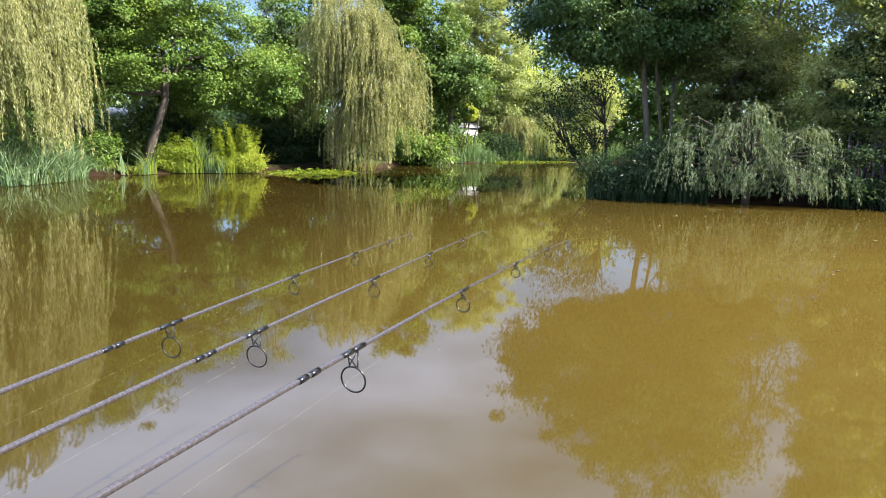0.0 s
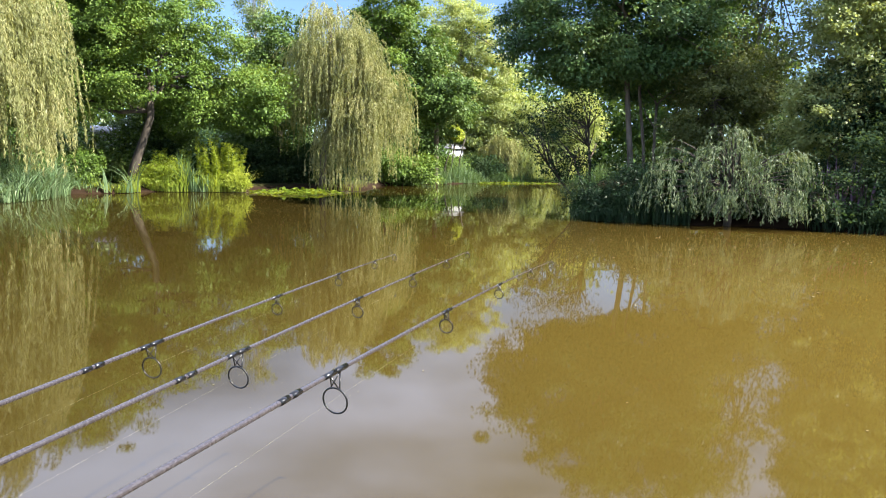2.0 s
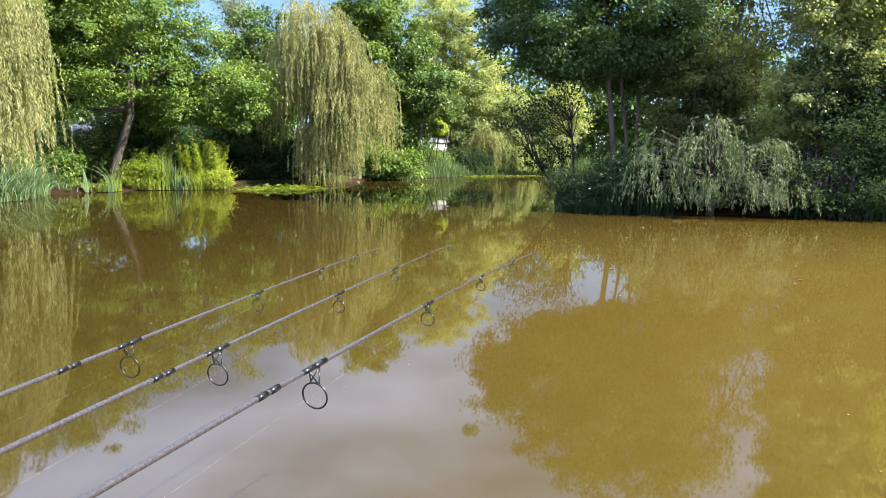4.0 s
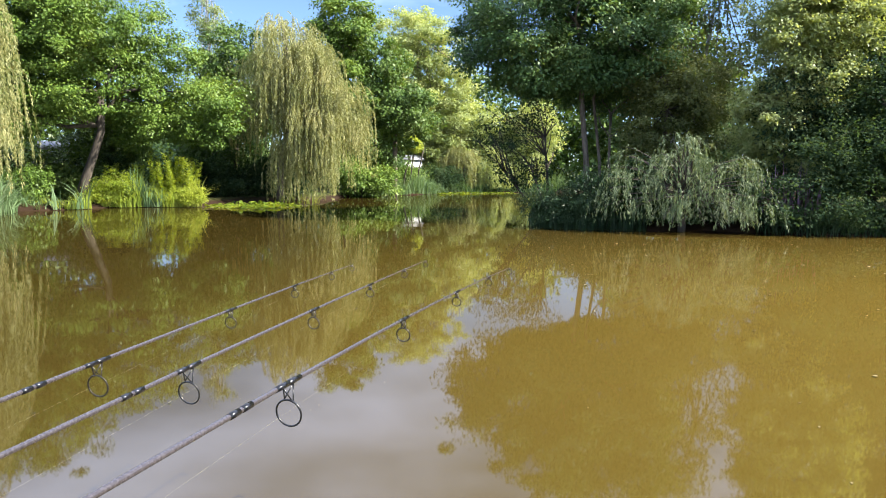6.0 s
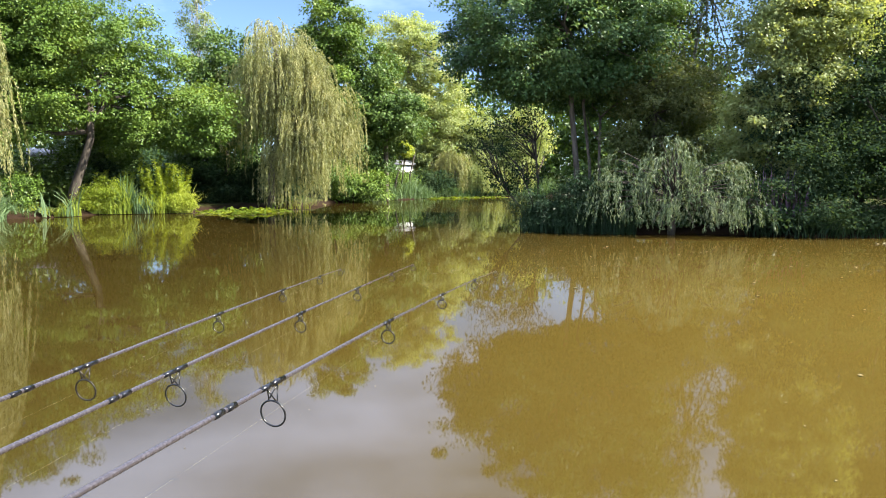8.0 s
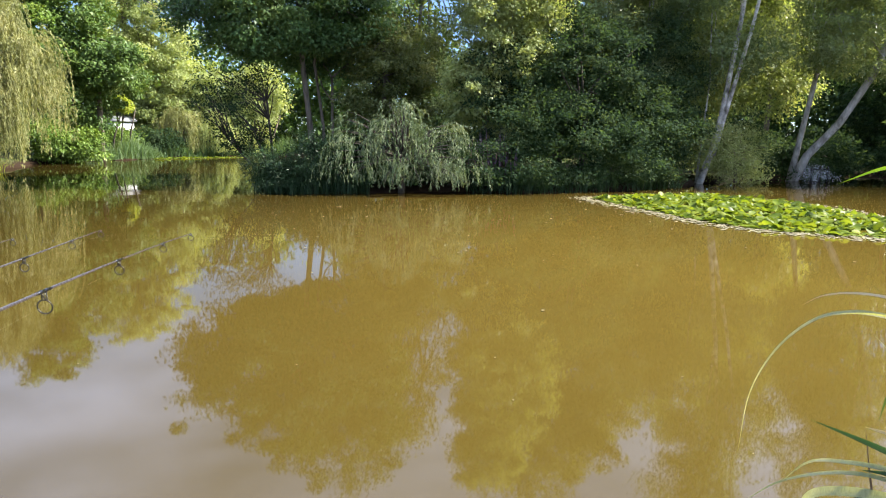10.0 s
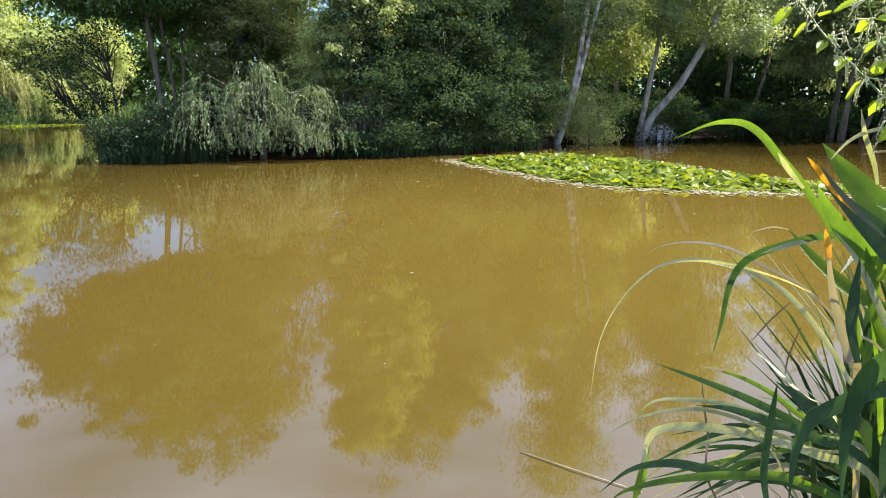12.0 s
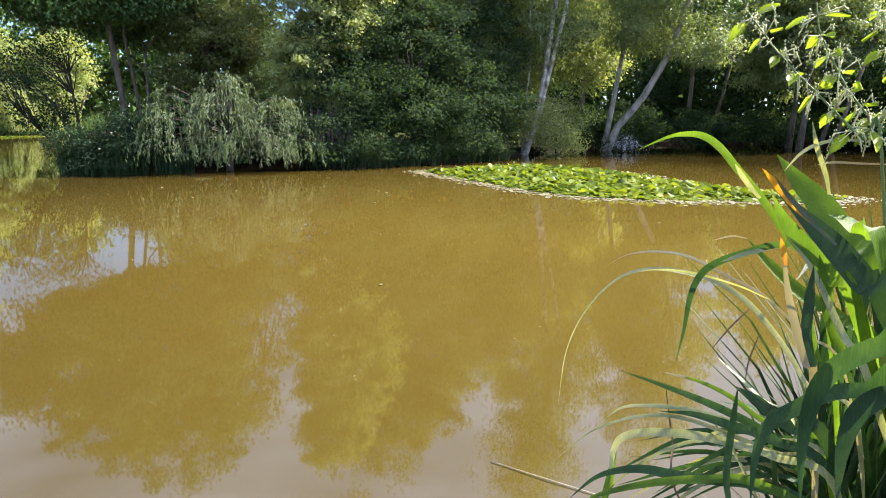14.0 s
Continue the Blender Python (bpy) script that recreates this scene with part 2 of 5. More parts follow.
M_SPRAY = plain_material("white_water_spray", (0.62, 0.64, 0.66), 0.25, 0, 0.05, 6.0)
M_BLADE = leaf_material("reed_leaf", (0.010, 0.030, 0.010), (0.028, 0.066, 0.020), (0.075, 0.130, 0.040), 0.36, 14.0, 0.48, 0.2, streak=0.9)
# sunlit copy of the reed leaf, its brightness put into the colour
M_BLADE_LIT = leaf_material("lit_reed_leaf", (0.035, 0.075, 0.008), (0.085, 0.155, 0.014), (0.17, 0.25, 0.028), 0.5, 14.0, 0.42, 0.2, streak=0.9)
# shaded copy of the reed leaf, darkened in the colour
M_BLADE_DARK = leaf_material("shaded_reed_leaf", (0.010, 0.028, 0.011), (0.020, 0.046, 0.017), (0.050, 0.065, 0.026), 0.30, 14.0, 0.5, 0.2, streak=0.9)
# straw-pale leaf, also laid on as the sheen of silvery blades
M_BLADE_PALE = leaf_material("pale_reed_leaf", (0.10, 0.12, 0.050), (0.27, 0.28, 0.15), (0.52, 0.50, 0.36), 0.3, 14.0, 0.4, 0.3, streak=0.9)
M_BLADE_DYING = leaf_material("dying_iris_leaf", (0.018, 0.030, 0.009), (0.040, 0.055, 0.012), (0.16, 0.12, 0.02), 0.4, 16.0, 0.35, 0.5, streak=0.6)
M_IRIS_YELLOW = leaf_material("yellowed_iris_leaf", (0.30, 0.11, 0.012), (0.50, 0.22, 0.012), (0.62, 0.36, 0.02), 0.35, 20.0, 0.4, 0.4, streak=0.6)
M_STRAW = leaf_material("straw", (0.165, 0.135, 0.08775), (0.3, 0.255, 0.1755), (0.4125, 0.36, 0.2925), 0.2, 8.0, 0.5)
M_STALK = leaf_material("dry_stalk", (0.04, 0.028, 0.0208), (0.08, 0.056, 0.0416), (0.144, 0.104, 0.0832), 0.1, 8.0, 0.6)
M_STEM = plain_material("nettle_stem", (0.10, 0.15, 0.04), 0.6, 0, 0.3, 60.0)
M_NETTLE = leaf_material("nettle_leaf", (0.09, 0.15, 0.012), (0.17, 0.25, 0.022), (0.27, 0.34, 0.045), 0.55, 10.0, 0.45)
M_TASSEL = plain_material("nettle_flowers", (0.46, 0.45, 0.25), 0.8, 0, 0.25, 200.0)
M_BARK = bark_material("grey_brown_bark", (0.045, 0.034, 0.024), (0.16, 0.13, 0.10))
M_BARK_DARK = bark_material("dark_bark", (0.02, 0.016, 0.012), (0.07, 0.055, 0.04))
M_BARK_GREY = bark_material("grey_willow_bark", (0.10, 0.09, 0.08), (0.36, 0.34, 0.31), 5.0, 0.4)
M_BARK_PALE = bark_material("pale_birch_bark", (0.08, 0.07, 0.06), (0.55, 0.52, 0.48), 3.5, 0.9)
M_BLANK = plain_material("grey_carbon_blank", (0.046, 0.040, 0.043), 0.27, 0.30, 0.2, 200, 0, 0.4)
M_BLACK = plain_material("black_gloss_whipping", (0.006, 0.006, 0.007), 0.18, 0.0, 0.2, 200, 0, 0.0)
M_STEEL = plain_material("black_steel_wire", (0.010, 0.010, 0.011), 0.3, 0.0, 0.2, 200)
M_LINE = plain_material("pale_nylon_line", (0.22, 0.21, 0.13), 0.3)


# ---------------------------------------------------------------- mesh helpers
def mesh_object(name, verts, faces, material, parent=None, smooth=False):
    me = bpy.data.meshes.new(name)
    me.from_pydata([tuple(v) for v in verts], [], faces)
    me.materials.append(material)
    if smooth:
        me.polygons.foreach_set("use_smooth", [True] * len(me.polygons))
    ob = new(name, me)
    if parent is not None:
        ob.parent = parent
    return ob


def leaves_object(name, v, material, parent=None):
    """v: an array of n x 3 x 3 corners; one pointed leaf each."""
    n = len(v)
    me = bpy.data.meshes.new(name)
    me.vertices.add(n * 3)
    me.vertices.foreach_set("co", v.astype(np.float32).ravel())
    me.loops.add(n * 3)
    me.loops.foreach_set("vertex_index", np.arange(n * 3, dtype=np.int32))
    me.polygons.add(n)
    me.polygons.foreach_set("loop_start", np.arange(0, n * 3, 3, dtype=np.int32))
    me.materials.append(material)
    me.update(calc_edges=True)
    ob = new(name, me)
    if parent is not None:
        ob.parent = parent
    return ob


def part(name, bm, material, parent, label=""):
    me = bpy.data.meshes.new(name)
    bm.to_mesh(me)
    bm.free()
    me.materials.append(material)
    me.polygons.foreach_set("use_smooth", [True] * len(me.polygons))
    ob = new(name, me)
    ob.parent = parent
    if label:
        tagged(ob, label)
    return ob


def thing(name, at, label, category, group="", kind=""):
    ob = new(name)
    ob.empty_display_size = 0.2
    grow = at[3] if len(at) > 3 else 1.0
    ob.matrix_world = Matrix.Translation(at[:3]) @ Matrix.Scale(grow, 4)
    return tagged(ob, label, category, group, kind)


def tube_data(path, radii, sides=7):
    """Vertices and faces of a tapered tube along a path, its ends closed."""
    path = [Vector(p) for p in path]
    vs, fs = [], []
    up = Vector((0.37, 0.21, 0.9)).normalized()
    for k, p in enumerate(path):
        d = (path[min(k + 1, len(path) - 1)] - path[max(k - 1, 0)]).normalized()
        a = d.cross(up)
        if a.length < 0.05:
            a = d.cross(Vector((1, 0, 0)))
        a.normalize()
        b = d.cross(a)
        for s in range(sides):
            q = 2 * math.pi * s / sides
            vs.append(p + (a * math.cos(q) + b * math.sin(q)) * radii[k])
    for k in range(len(path) - 1):
        for s in range(sides):
            t = (s + 1) % sides
            fs.append((k * sides + s, k * sides + t, (k + 1) * sides + t, (k + 1) * sides + s))
    fs.append(tuple(range(sides - 1, -1, -1)))
    fs.append(tuple((len(path) - 1) * sides + s for s in range(sides)))
    return vs, fs


def tubes_object(name, tubes, material, parent=None, sides=7):
    vs, fs = [], []
    for path, radii in tubes:
        v, f = tube_data(path, radii, sides)
        o = len(vs)
        vs += v
        fs += [tuple(i + o for i in q) for q in f]
    return mesh_object(name, vs, fs, material, parent, True)


def unit(a):
    return a / (np.linalg.norm(a, axis=-1, keepdims=True) + 1e-9)


def leaf_shapes(rng, centres, axis, size, width, normal_bias=None, spread=1.0):
    """Small pointed leaves, their long axes and faces scattered."""
    n = len(centres)
    ax = unit(axis + rng.normal(0, spread, (n, 3)))
    nb = rng.normal(0, 1, (n, 3))
    if normal_bias is not None:
        nb = nb + normal_bias
    side = unit(np.cross(ax, nb))
    L = (size * rng.uniform(0.7, 1.3, n))[:, None]
    W = L * width
    tip = centres + ax * L * 0.55
    tail = centres - ax * L * 0.45
    return np.stack([tail + side * W * 0.62, tip, tail + ax * L * 0.22 - side * W * 0.62], 1)


def bend_path(a, b, rng, sag=0.0, n=5, wob=0.06):
    a, b = np.array(a, float), np.array(b, float)
    L = np.linalg.norm(b - a)
    out = []
    for k in range(n):
        u = k / (n - 1)
        p = a + (b - a) * u + rng.normal(0, wob * L, 3) * math.sin(math.pi * u) * 0.5
        p[2] += sag * math.sin(math.pi * u)
        out.append(p)
    return out


def broad_tree(name, label, category, at, crowns, leaves, size, leaf_mat, bark_mat, trunks, seed,
               width=0.62, clump=0.66, per=115, group="", flat=0.52, droop=0.15, limbs=14, shell=0.36):
    """A broadleaf tree. at: the foot. crowns: ellipsoids (x, y, z, rx, ry, rz), relative to the foot.
    trunks: (path relative to the foot, foot radius, top radius)."""
    rng = np.random.default_rng(seed)
    leaves, size, per = int(leaves * 1.7), size * 0.84, int(per * 1.7)
    root = thing(name, at, label, category, group)
    tubes = []
    for path, r0, r1 in trunks:
        n = len(path)
        tubes.append((path, [r0 * (1.25 if k == 0 else 1) * (1 - k / (n - 1)) + r1 * k / (n - 1) for k in range(n)]))
    vol = np.array([c[3] * c[4] * c[5] for c in crowns]) ** (2 / 3)
    m = max(8, leaves // per)
    pick = rng.choice(len(crowns), m, p=vol / vol.sum())
    C = np.array(crowns)[pick]
    d = unit(rng.normal(0, 1, (m, 3)))
    rad = rng.uniform(0, 1, m) ** shell
    cc = C[:, :3] + d * C[:, 3:] * rad[:, None]
    cc += rng.normal(0, 0.12, (m, 3)) * C[:, 3:]
    outward = unit(d / C[:, 3:])
    cc = np.maximum(cc, np.array([-99, -99, 0.25]))
    # limbs run from the trunk tops to some of the clumps
    ends = [np.array(p[-1]) for p, _, _ in trunks]
    mids = [np.array(p[len(p) // 2]) for p, _, _ in trunks]
    for k in rng.choice(m, min(limbs, m), replace=False):
        e = int(np.argmin([np.linalg.norm(cc[k] - q) for q in ends]))
        start = ends[e] if rng.random() < 0.65 else ends[e] * 0.5 + mids[e] * 0.5
        r = trunks[e][2]
        tubes_object("limb", [(bend_path(start, cc[k], rng, 0.1), [r * 0.75, r * 0.6, r * 0.42, r * 0.28, 0.012])], bark_mat, root, 6)
    for stem in tubes:
        tubes_object("trunk", [stem], bark_mat, root, 9)
    cs = clump * rng.uniform(0.6, 1.5, m)
    idx = np.repeat(np.arange(m), per)
    off = rng.normal(0, 1, (m * per, 3))
    off = unit(off) * (rng.uniform(0, 1, (m * per, 1)) ** 0.5)
    off[:, 2] *= flat
    pos = cc[idx] + off * cs[idx][:, None]
    pos[:, 2] -= droop * cs[idx] * rng.uniform(0, 1, m * per) ** 2
    pos[:, 2] = np.maximum(pos[:, 2], 0.05)
    bias = outward[idx] * 1.1 + np.array([0, 0, 1.7]) + off * 1.5
    axis = off * 0.8 + outward[idx] * 0.4 + np.array([0, 0, -0.35 - droop])
    leaves_object("crown", leaf_shapes(rng, pos, axis, size, width, bias, 0.6), leaf_mat, root)
    return root


def weeping_tree(name, label, category, at, domes, hang, leaf, leaf_mat, bark_mat, seed, trunk, strands=11, arch=0.3, per=34, boughs=40, tress=0.16):
    """A weeping willow: boughs arch out to the surface of its domes, and tresses of thin leafy strands hang from them.
    domes: (x, y, z, rx, ry, rz, tresses, lowest tip), relative to the foot."""
    rng = np.random.default_rng(seed)
    root = thing(name, at, label, category)
    for path, radii in trunk:
        tubes_object("trunk", [(path, radii)], bark_mat, root, 9)
    hub = np.array(trunk[0][0][-1], float)
    roots = []
    for x, y, z, rx, ry, rz, n, low in domes:
        d = unit(rng.normal(0, 1, (n, 3)) + np.array([0, 0, 0.55]))
        d[:, 2] = np.abs(d[:, 2]) * rng.choice([1, 1, 1, 1, -0.4], n)
        p = np.array([x, y, z]) + d * np.array([rx, ry, rz]) * (rng.uniform(0.35, 1.0, n) ** 0.3)[:, None]
        p += rng.normal(0, 0.06, (n, 3)) * np.array([rx, ry, rz])
        roots += [(p[k], d[k], low) for k in range(n)]
    for k in rng.choice(len(roots), min(boughs, len(roots)), replace=False):
        p = roots[k][0]
        mid = hub * 0.4 + p * 0.6 + np.array([0, 0, 0.25 * abs(p[2] - hub[2]) + 0.15])
        pts = [(1 - u) ** 2 * hub + 2 * u * (1 - u) * mid + u * u * p for u in np.linspace(0, 1, 6)]
        r = min(0.05, 0.008 + 0.012 * float(np.linalg.norm(p - hub)))
        tubes_object("bough", [(pts, [r, r * 0.85, r * 0.65, r * 0.45, r * 0.28, 0.005])], bark_mat, root, 5)
    P, A = [], []
    for p, d, low in roots:
        ho = np.array([d[0], d[1], 0.0])
        ho = ho / (np.linalg.norm(ho) + 0.25)
        T = hang * (0.35 + 0.85 * rng.uniform(0, 1) ** 1.2)
        for s in range(rng.integers(max(2, strands // 2), strands + 1)):
            p0 = p + rng.normal(0, tress, 3) * np.array([1, 1, 0.7])
            h = ho + rng.normal(0, 0.22, 3) * np.array([1, 1, 0])
            L = min(T * rng.uniform(0.6, 1.15), p0[2] - low * rng.uniform(0.6, 1.7))
            if L < 0.18:
                continue
            n = max(5, int(per * L))
            q = np.sort(rng.uniform(0, 1, n))
            out = arch * L * (1 - np.exp(-q * 3.0))
            z = p0[2] + 0.16 * arch * L * np.sin(np.minimum(q * 5, math.pi)) - L * q ** 1.3
            sway = np.sin(q * rng.uniform(2, 5) + rng.uniform(0, 6)) * 0.035 * L
            pp = np.stack([p0[0] + h[0] * out + sway * h[1], p0[1] + h[1] * out - sway * h[0], z], 1)
            P.append(pp + rng.normal(0, leaf * 0.16, pp.shape))
            A.append(np.stack([h[0] * arch * 2.0 * np.exp(-q * 3), h[1] * arch * 2.0 * np.exp(-q * 3), -0.25 - 1.3 * q ** 0.4], 1))
    P, A = np.concatenate(P), np.concatenate(A)
    leaves_object("crown", leaf_shapes(rng, P, A, leaf, 0.17, None, 0.45), leaf_mat, root)
    return root


def blade_clump(name, label, category, spots, height, width, material, seed, lean=0.25, segs=4, kind="", group="", at=None):
    """Upright, arching blades: spots are (x, y, z) feet. One mesh."""
    rng = np.random.default_rng(seed)
    spots = np.array(spots, float)
    n = len(spots)
    h = height * rng.uniform(0.45, 1.2, n) * (0.8 + 0.28 * np.sin(spots[:, 0] * 2.9 + seed) + 0.2 * np.sin(spots[:, 1] * 4.1 + spots[:, 0] * 5.3))
    a = rng.uniform(0, 2 * math.pi, n)
    l = lean * rng.uniform(0.1, 1.9, n)
    dirs = np.stack([np.cos(a), np.sin(a)], 1)
    t = rng.uniform(0, 2 * math.pi, n)
    side = np.stack([np.cos(t), np.sin(t), np.zeros(n)], 1)
    rows = []
    for k in range(segs + 1):
        u = k / segs
        c = spots.copy()
        c[:, :2] += dirs * (l * h * u ** 2)[:, None]
        c[:, 2] += h * (u - 0.35 * l * u ** 3)
        w = width * (1 - u ** 2.2) * (0.75 + 0.5 * u * (1 - u)) * rng.uniform(0.8, 1.2, n) + 0.001
        rows.append((c - side * w[:, None] / 2, c + side * w[:, None] / 2))
    base = np.arange(n) * 2 * (segs + 1)
    V = np.zeros((n, 2 * (segs + 1), 3), np.float32)
    for k in range(segs + 1):
        V[:, 2 * k], V[:, 2 * k + 1] = rows[k]
    F = np.concatenate([np.stack([base + 2 * k, base + 2 * k + 1, base + 2 * k + 3, base + 2 * k + 2], 1) for k in range(segs)])
    me = bpy.data.meshes.new(name)
    me.vertices.add(V.shape[0] * V.shape[1])
    me.vertices.foreach_set("co", V.ravel())
    me.loops.add(len(F) * 4)
    me.loops.foreach_set("vertex_index", F.astype(np.int32).ravel())
    me.polygons.add(len(F))
    me.polygons.foreach_set("loop_start", np.arange(0, len(F) * 4, 4, dtype=np.int32))
    me.materials.append(material)
    me.update(calc_edges=True)
    ob = new(name, me)
    return tagged(ob, label, category, group, kind)


def scatter(rng, n, cx, cy, rx, ry, z=0.02, turn=0.0):
    a = rng.uniform(0, 2 * math.pi, n)
    r = np.sqrt(rng.uniform(0, 1, n))
    x, y = np.cos(a) * r * rx, np.sin(a) * r * ry
    c, s = math.cos(turn), math.sin(turn)
    return np.stack([cx + x * c - y * s, cy + x * s + y * c, np.full(n, z)], 1)


# ---------------------------------------------------------------- ground and water
LAKE = [(-26.0, 1.2), (-12.0, 0.9), (-5.0, 0.7), (0.0, 0.8), (1.2, 0.9), (2.2, 0.5), (6.0, -1.0), (14.0, -3.0), (26.0, -2.0), (34.0, 3.0),
        (37.0, 10.0), (36.0, 17.0), (30.0, 20.5), (27.5, 19.6), (24.4, 18.0), (21.0, 18.2), (18.9, 17.2), (19.4, 20.0), (20.0, 27.0), (18.0, 36.0),
        (14.0, 44.0), (11.0, 44.8), (7.9, 44.2), (5.6, 43.4), (3.5, 42.4), (2.3, 40.7), (0.4, 38.3), (-1.3, 36.4), (-2.3, 33.8), (-3.1, 31.2), (-5.0, 29.1), (-7.5, 26.7), (-10.4, 24.7),
        (-11.7, 23.2), (-12.3, 20.0), (-14.5, 16.1), (-17.3, 11.6), (-28.0, 8.0)]
ISLAND = [(4.9, 19.6), (4.9, 18.3), (5.5, 17.2), (7.3, 16.7), (9.5, 16.0), (11.5, 15.4), (14.2, 15.4), (16.8, 16.3), (19.4, 17.2), (17.5, 19.5),
          (19.0, 22.5), (15.0, 25.5), (9.5, 26.0), (5.4, 23.5), (4.8, 21.0)]


def signed_distance(px, py, poly):
    d = np.full(px.shape, 1e9)
    inside = np.zeros(px.shape, bool)
    n = len(poly)
    for k in range(n):
        ax, ay = poly[k]
        bx, by = poly[(k + 1) % n]
        ex, ey = bx - ax, by - ay
        u = np.clip(((px - ax) * ex + (py - ay) * ey) / (ex * ex + ey * ey), 0, 1)
        d = np.minimum(d, np.hypot(px - ax - u * ex, py - ay - u * ey))
        cross = ((ay > py) != (by > py)) & (px < (bx - ax) * (py - ay) / (by - ay + 1e-12) + ax)
        inside ^= cross
    return np.where(inside, -d, d)


def land(px, py):
    """Height of the bank: below the water in the pond, a low shelf outside."""
    px, py = np.asarray(px, float), np.asarray(py, float)
    wob = 0.18 * np.sin(px * 1.7 + 0.6 * py) + 0.14 * np.sin(py * 2.3 - px * 0.8)
    out = np.maximum(-1e9, signed_distance(px, py, LAKE))
    d = np.maximum(out, -signed_distance(px, py, ISLAND)) + wob
    return np.clip(d * 0.55, -0.6, 0.22) + np.clip(d - 0.4, 0, 12) * 0.022


def build_ground():
    far = np.array([90, 130, 200, 320, 520, 900, 1600])
    xs = np.concatenate([-far[::-1], np.arange(-60, 60.1, 0.5), far])
    ys = np.concatenate([-far[::-1], np.arange(-12, 62.1, 0.5), far])
    X, Y = np.meshgrid(xs, ys)
    Z = land(X, Y) + 0.03 * np.sin(X * 3.1) * np.cos(Y * 2.7)
    V = np.stack([X, Y, Z], -1).reshape(-1, 3)
    nx, ny = len(xs), len(ys)
    F = [(j * nx + i, j * nx + i + 1, (j + 1) * nx + i + 1, (j + 1) * nx + i) for j in range(ny - 1) for i in range(nx - 1)]
    ob = mesh_object("ground", V, F, M_GROUND, None, True)
    return tagged(ob, "low grassy earth bank round the pond", "ground", kind="structure")


build_ground()
water = mesh_object("water", [(-45, -8, 0), (45, -8, 0), (45, 50, 0), (-45, 50, 0)], [(0, 1, 2, 3)], M_WATER)
tagged(water, "still silty brown pond water with faint ripples", "water", kind="structure")


def Z(x, y):
    return float(land(np.array([x]), np.array([y]))[0])


def foot(x, y, grow=1.0):
    """The ground at a place, and the size of what stands there."""
    return (x, y, max(Z(x, y), 0.0) - 0.03, grow)


# ---------------------------------------------------------------- far woods that close the view
def far_woods(name, label, spans, leaves, size, material, seed):
    """Dense distant wood: spans are (azimuth from, to, distance, height) round the pond's middle."""
    rng = np.random.default_rng(seed)
    P, N = [], []
    tot = sum(abs(b - a) * d for a, b, d, h in spans)
    for a, b, d, h in spans:
        m = max(4, int(leaves / 70 * abs(b - a) * d / tot))
        az = np.radians(rng.uniform(a, b, m))
        dd = d + rng.uniform(-3, 3, m)
        top = h * (0.8 + 0.2 * np.sin(az * 23 + seed) + 0.12 * np.sin(az * 61))
        z = top * rng.uniform(0.0, 1.0, m) ** 0.8
        c = np.stack([np.sin(az) * dd, np.cos(az) * dd, z], 1)
        idx = np.repeat(np.arange(m), 70)
        off = rng.normal(0, 1, (m * 70, 3)) * np.array([0.75, 0.6, 0.5])
        p = c[idx] + off
        p[:, 2] = np.maximum(p[:, 2], 0.1)
        P.append(p)
        N.append(off + np.array([0, 0, 0.8]))
    P, N = np.concatenate(P), np.concatenate(N)
    ob = leaves_object(name, leaf_shapes(rng, P, rng.normal(0, 1, P.shape), size, 0.7, N, 0.5), material)
    return tagged(ob, label, "trees", kind="stuff")


far_woods("far_woods", "dense green wood beyond the pond", [(-75, -22, 46, 8.5), (-22, 10, 58, 8.5), (10, 40, 52, 10.5)], 85000, 0.36, M_ALDER, 5)
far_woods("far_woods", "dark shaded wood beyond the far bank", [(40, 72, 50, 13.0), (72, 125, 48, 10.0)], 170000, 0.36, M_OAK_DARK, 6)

# dark leaf sheet added where shade lies, closing sky gaps under the trees
far_woods("far_leaf_backing", "dark leaf backing added below the far woods", [(-75, -3, 43.5, 3.2), (-3, 24, 58, 4.0), (24, 45, 43.5, 4.6), (45, 128, 43.5, 6.5)], 130000, 0.25, M_HEDGE, 7)

# ---------------------------------------------------------------- far bank, from the reeds to the channel
broad_tree("field_maple", "leaning green field maple on the pond edge", "tree", foot(-10.85, 25.3, 0.83),
           [(0.2, 1.1, 6.4, 4.2, 3.0, 3.0), (3.4, 2.0, 4.7, 3.0, 2.0, 2.2), (-4.4, 0.3, 4.8, 3.4, 2.6, 3.0), (-0.6, 0.3, 7.8, 3.6, 2.6, 2.0),
            (5.0, 1.8, 3.6, 1.6, 1.1, 0.9), (-2.6, -1.0, 3.6, 2.4, 1.4, 1.2), (-4.4, -0.6, 3.0, 2.2, 1.2, 1.3), (1.9, 2.0, 3.9, 2.2, 1.2, 1.2), (0.2, -0.9, 4.5, 2.2, 1.0, 1.1), (3.2, 0.8, 3.6, 1.7, 0.8, 0.9), (-1.6, -0.6, 6.6, 2.8, 1.4, 2.0), (-5.2, 0.2, 2.2, 1.8, 1.4, 1.3), (-6.0, 1, 7.4, 2.6, 2.4, 2.4), (-3.4, 0.5, 9.6, 3.6, 2.8, 2.4)],
           140000, 0.135, M_OAK, M_BARK_DARK, [([(0, 0, -0.2), (0.28, 0, 0.9), (0.66, 0, 1.9), (1.0, 0.1, 3.0), (1.0, 0.2, 4.6)], 0.22, 0.13)], 11, shell=0.4)
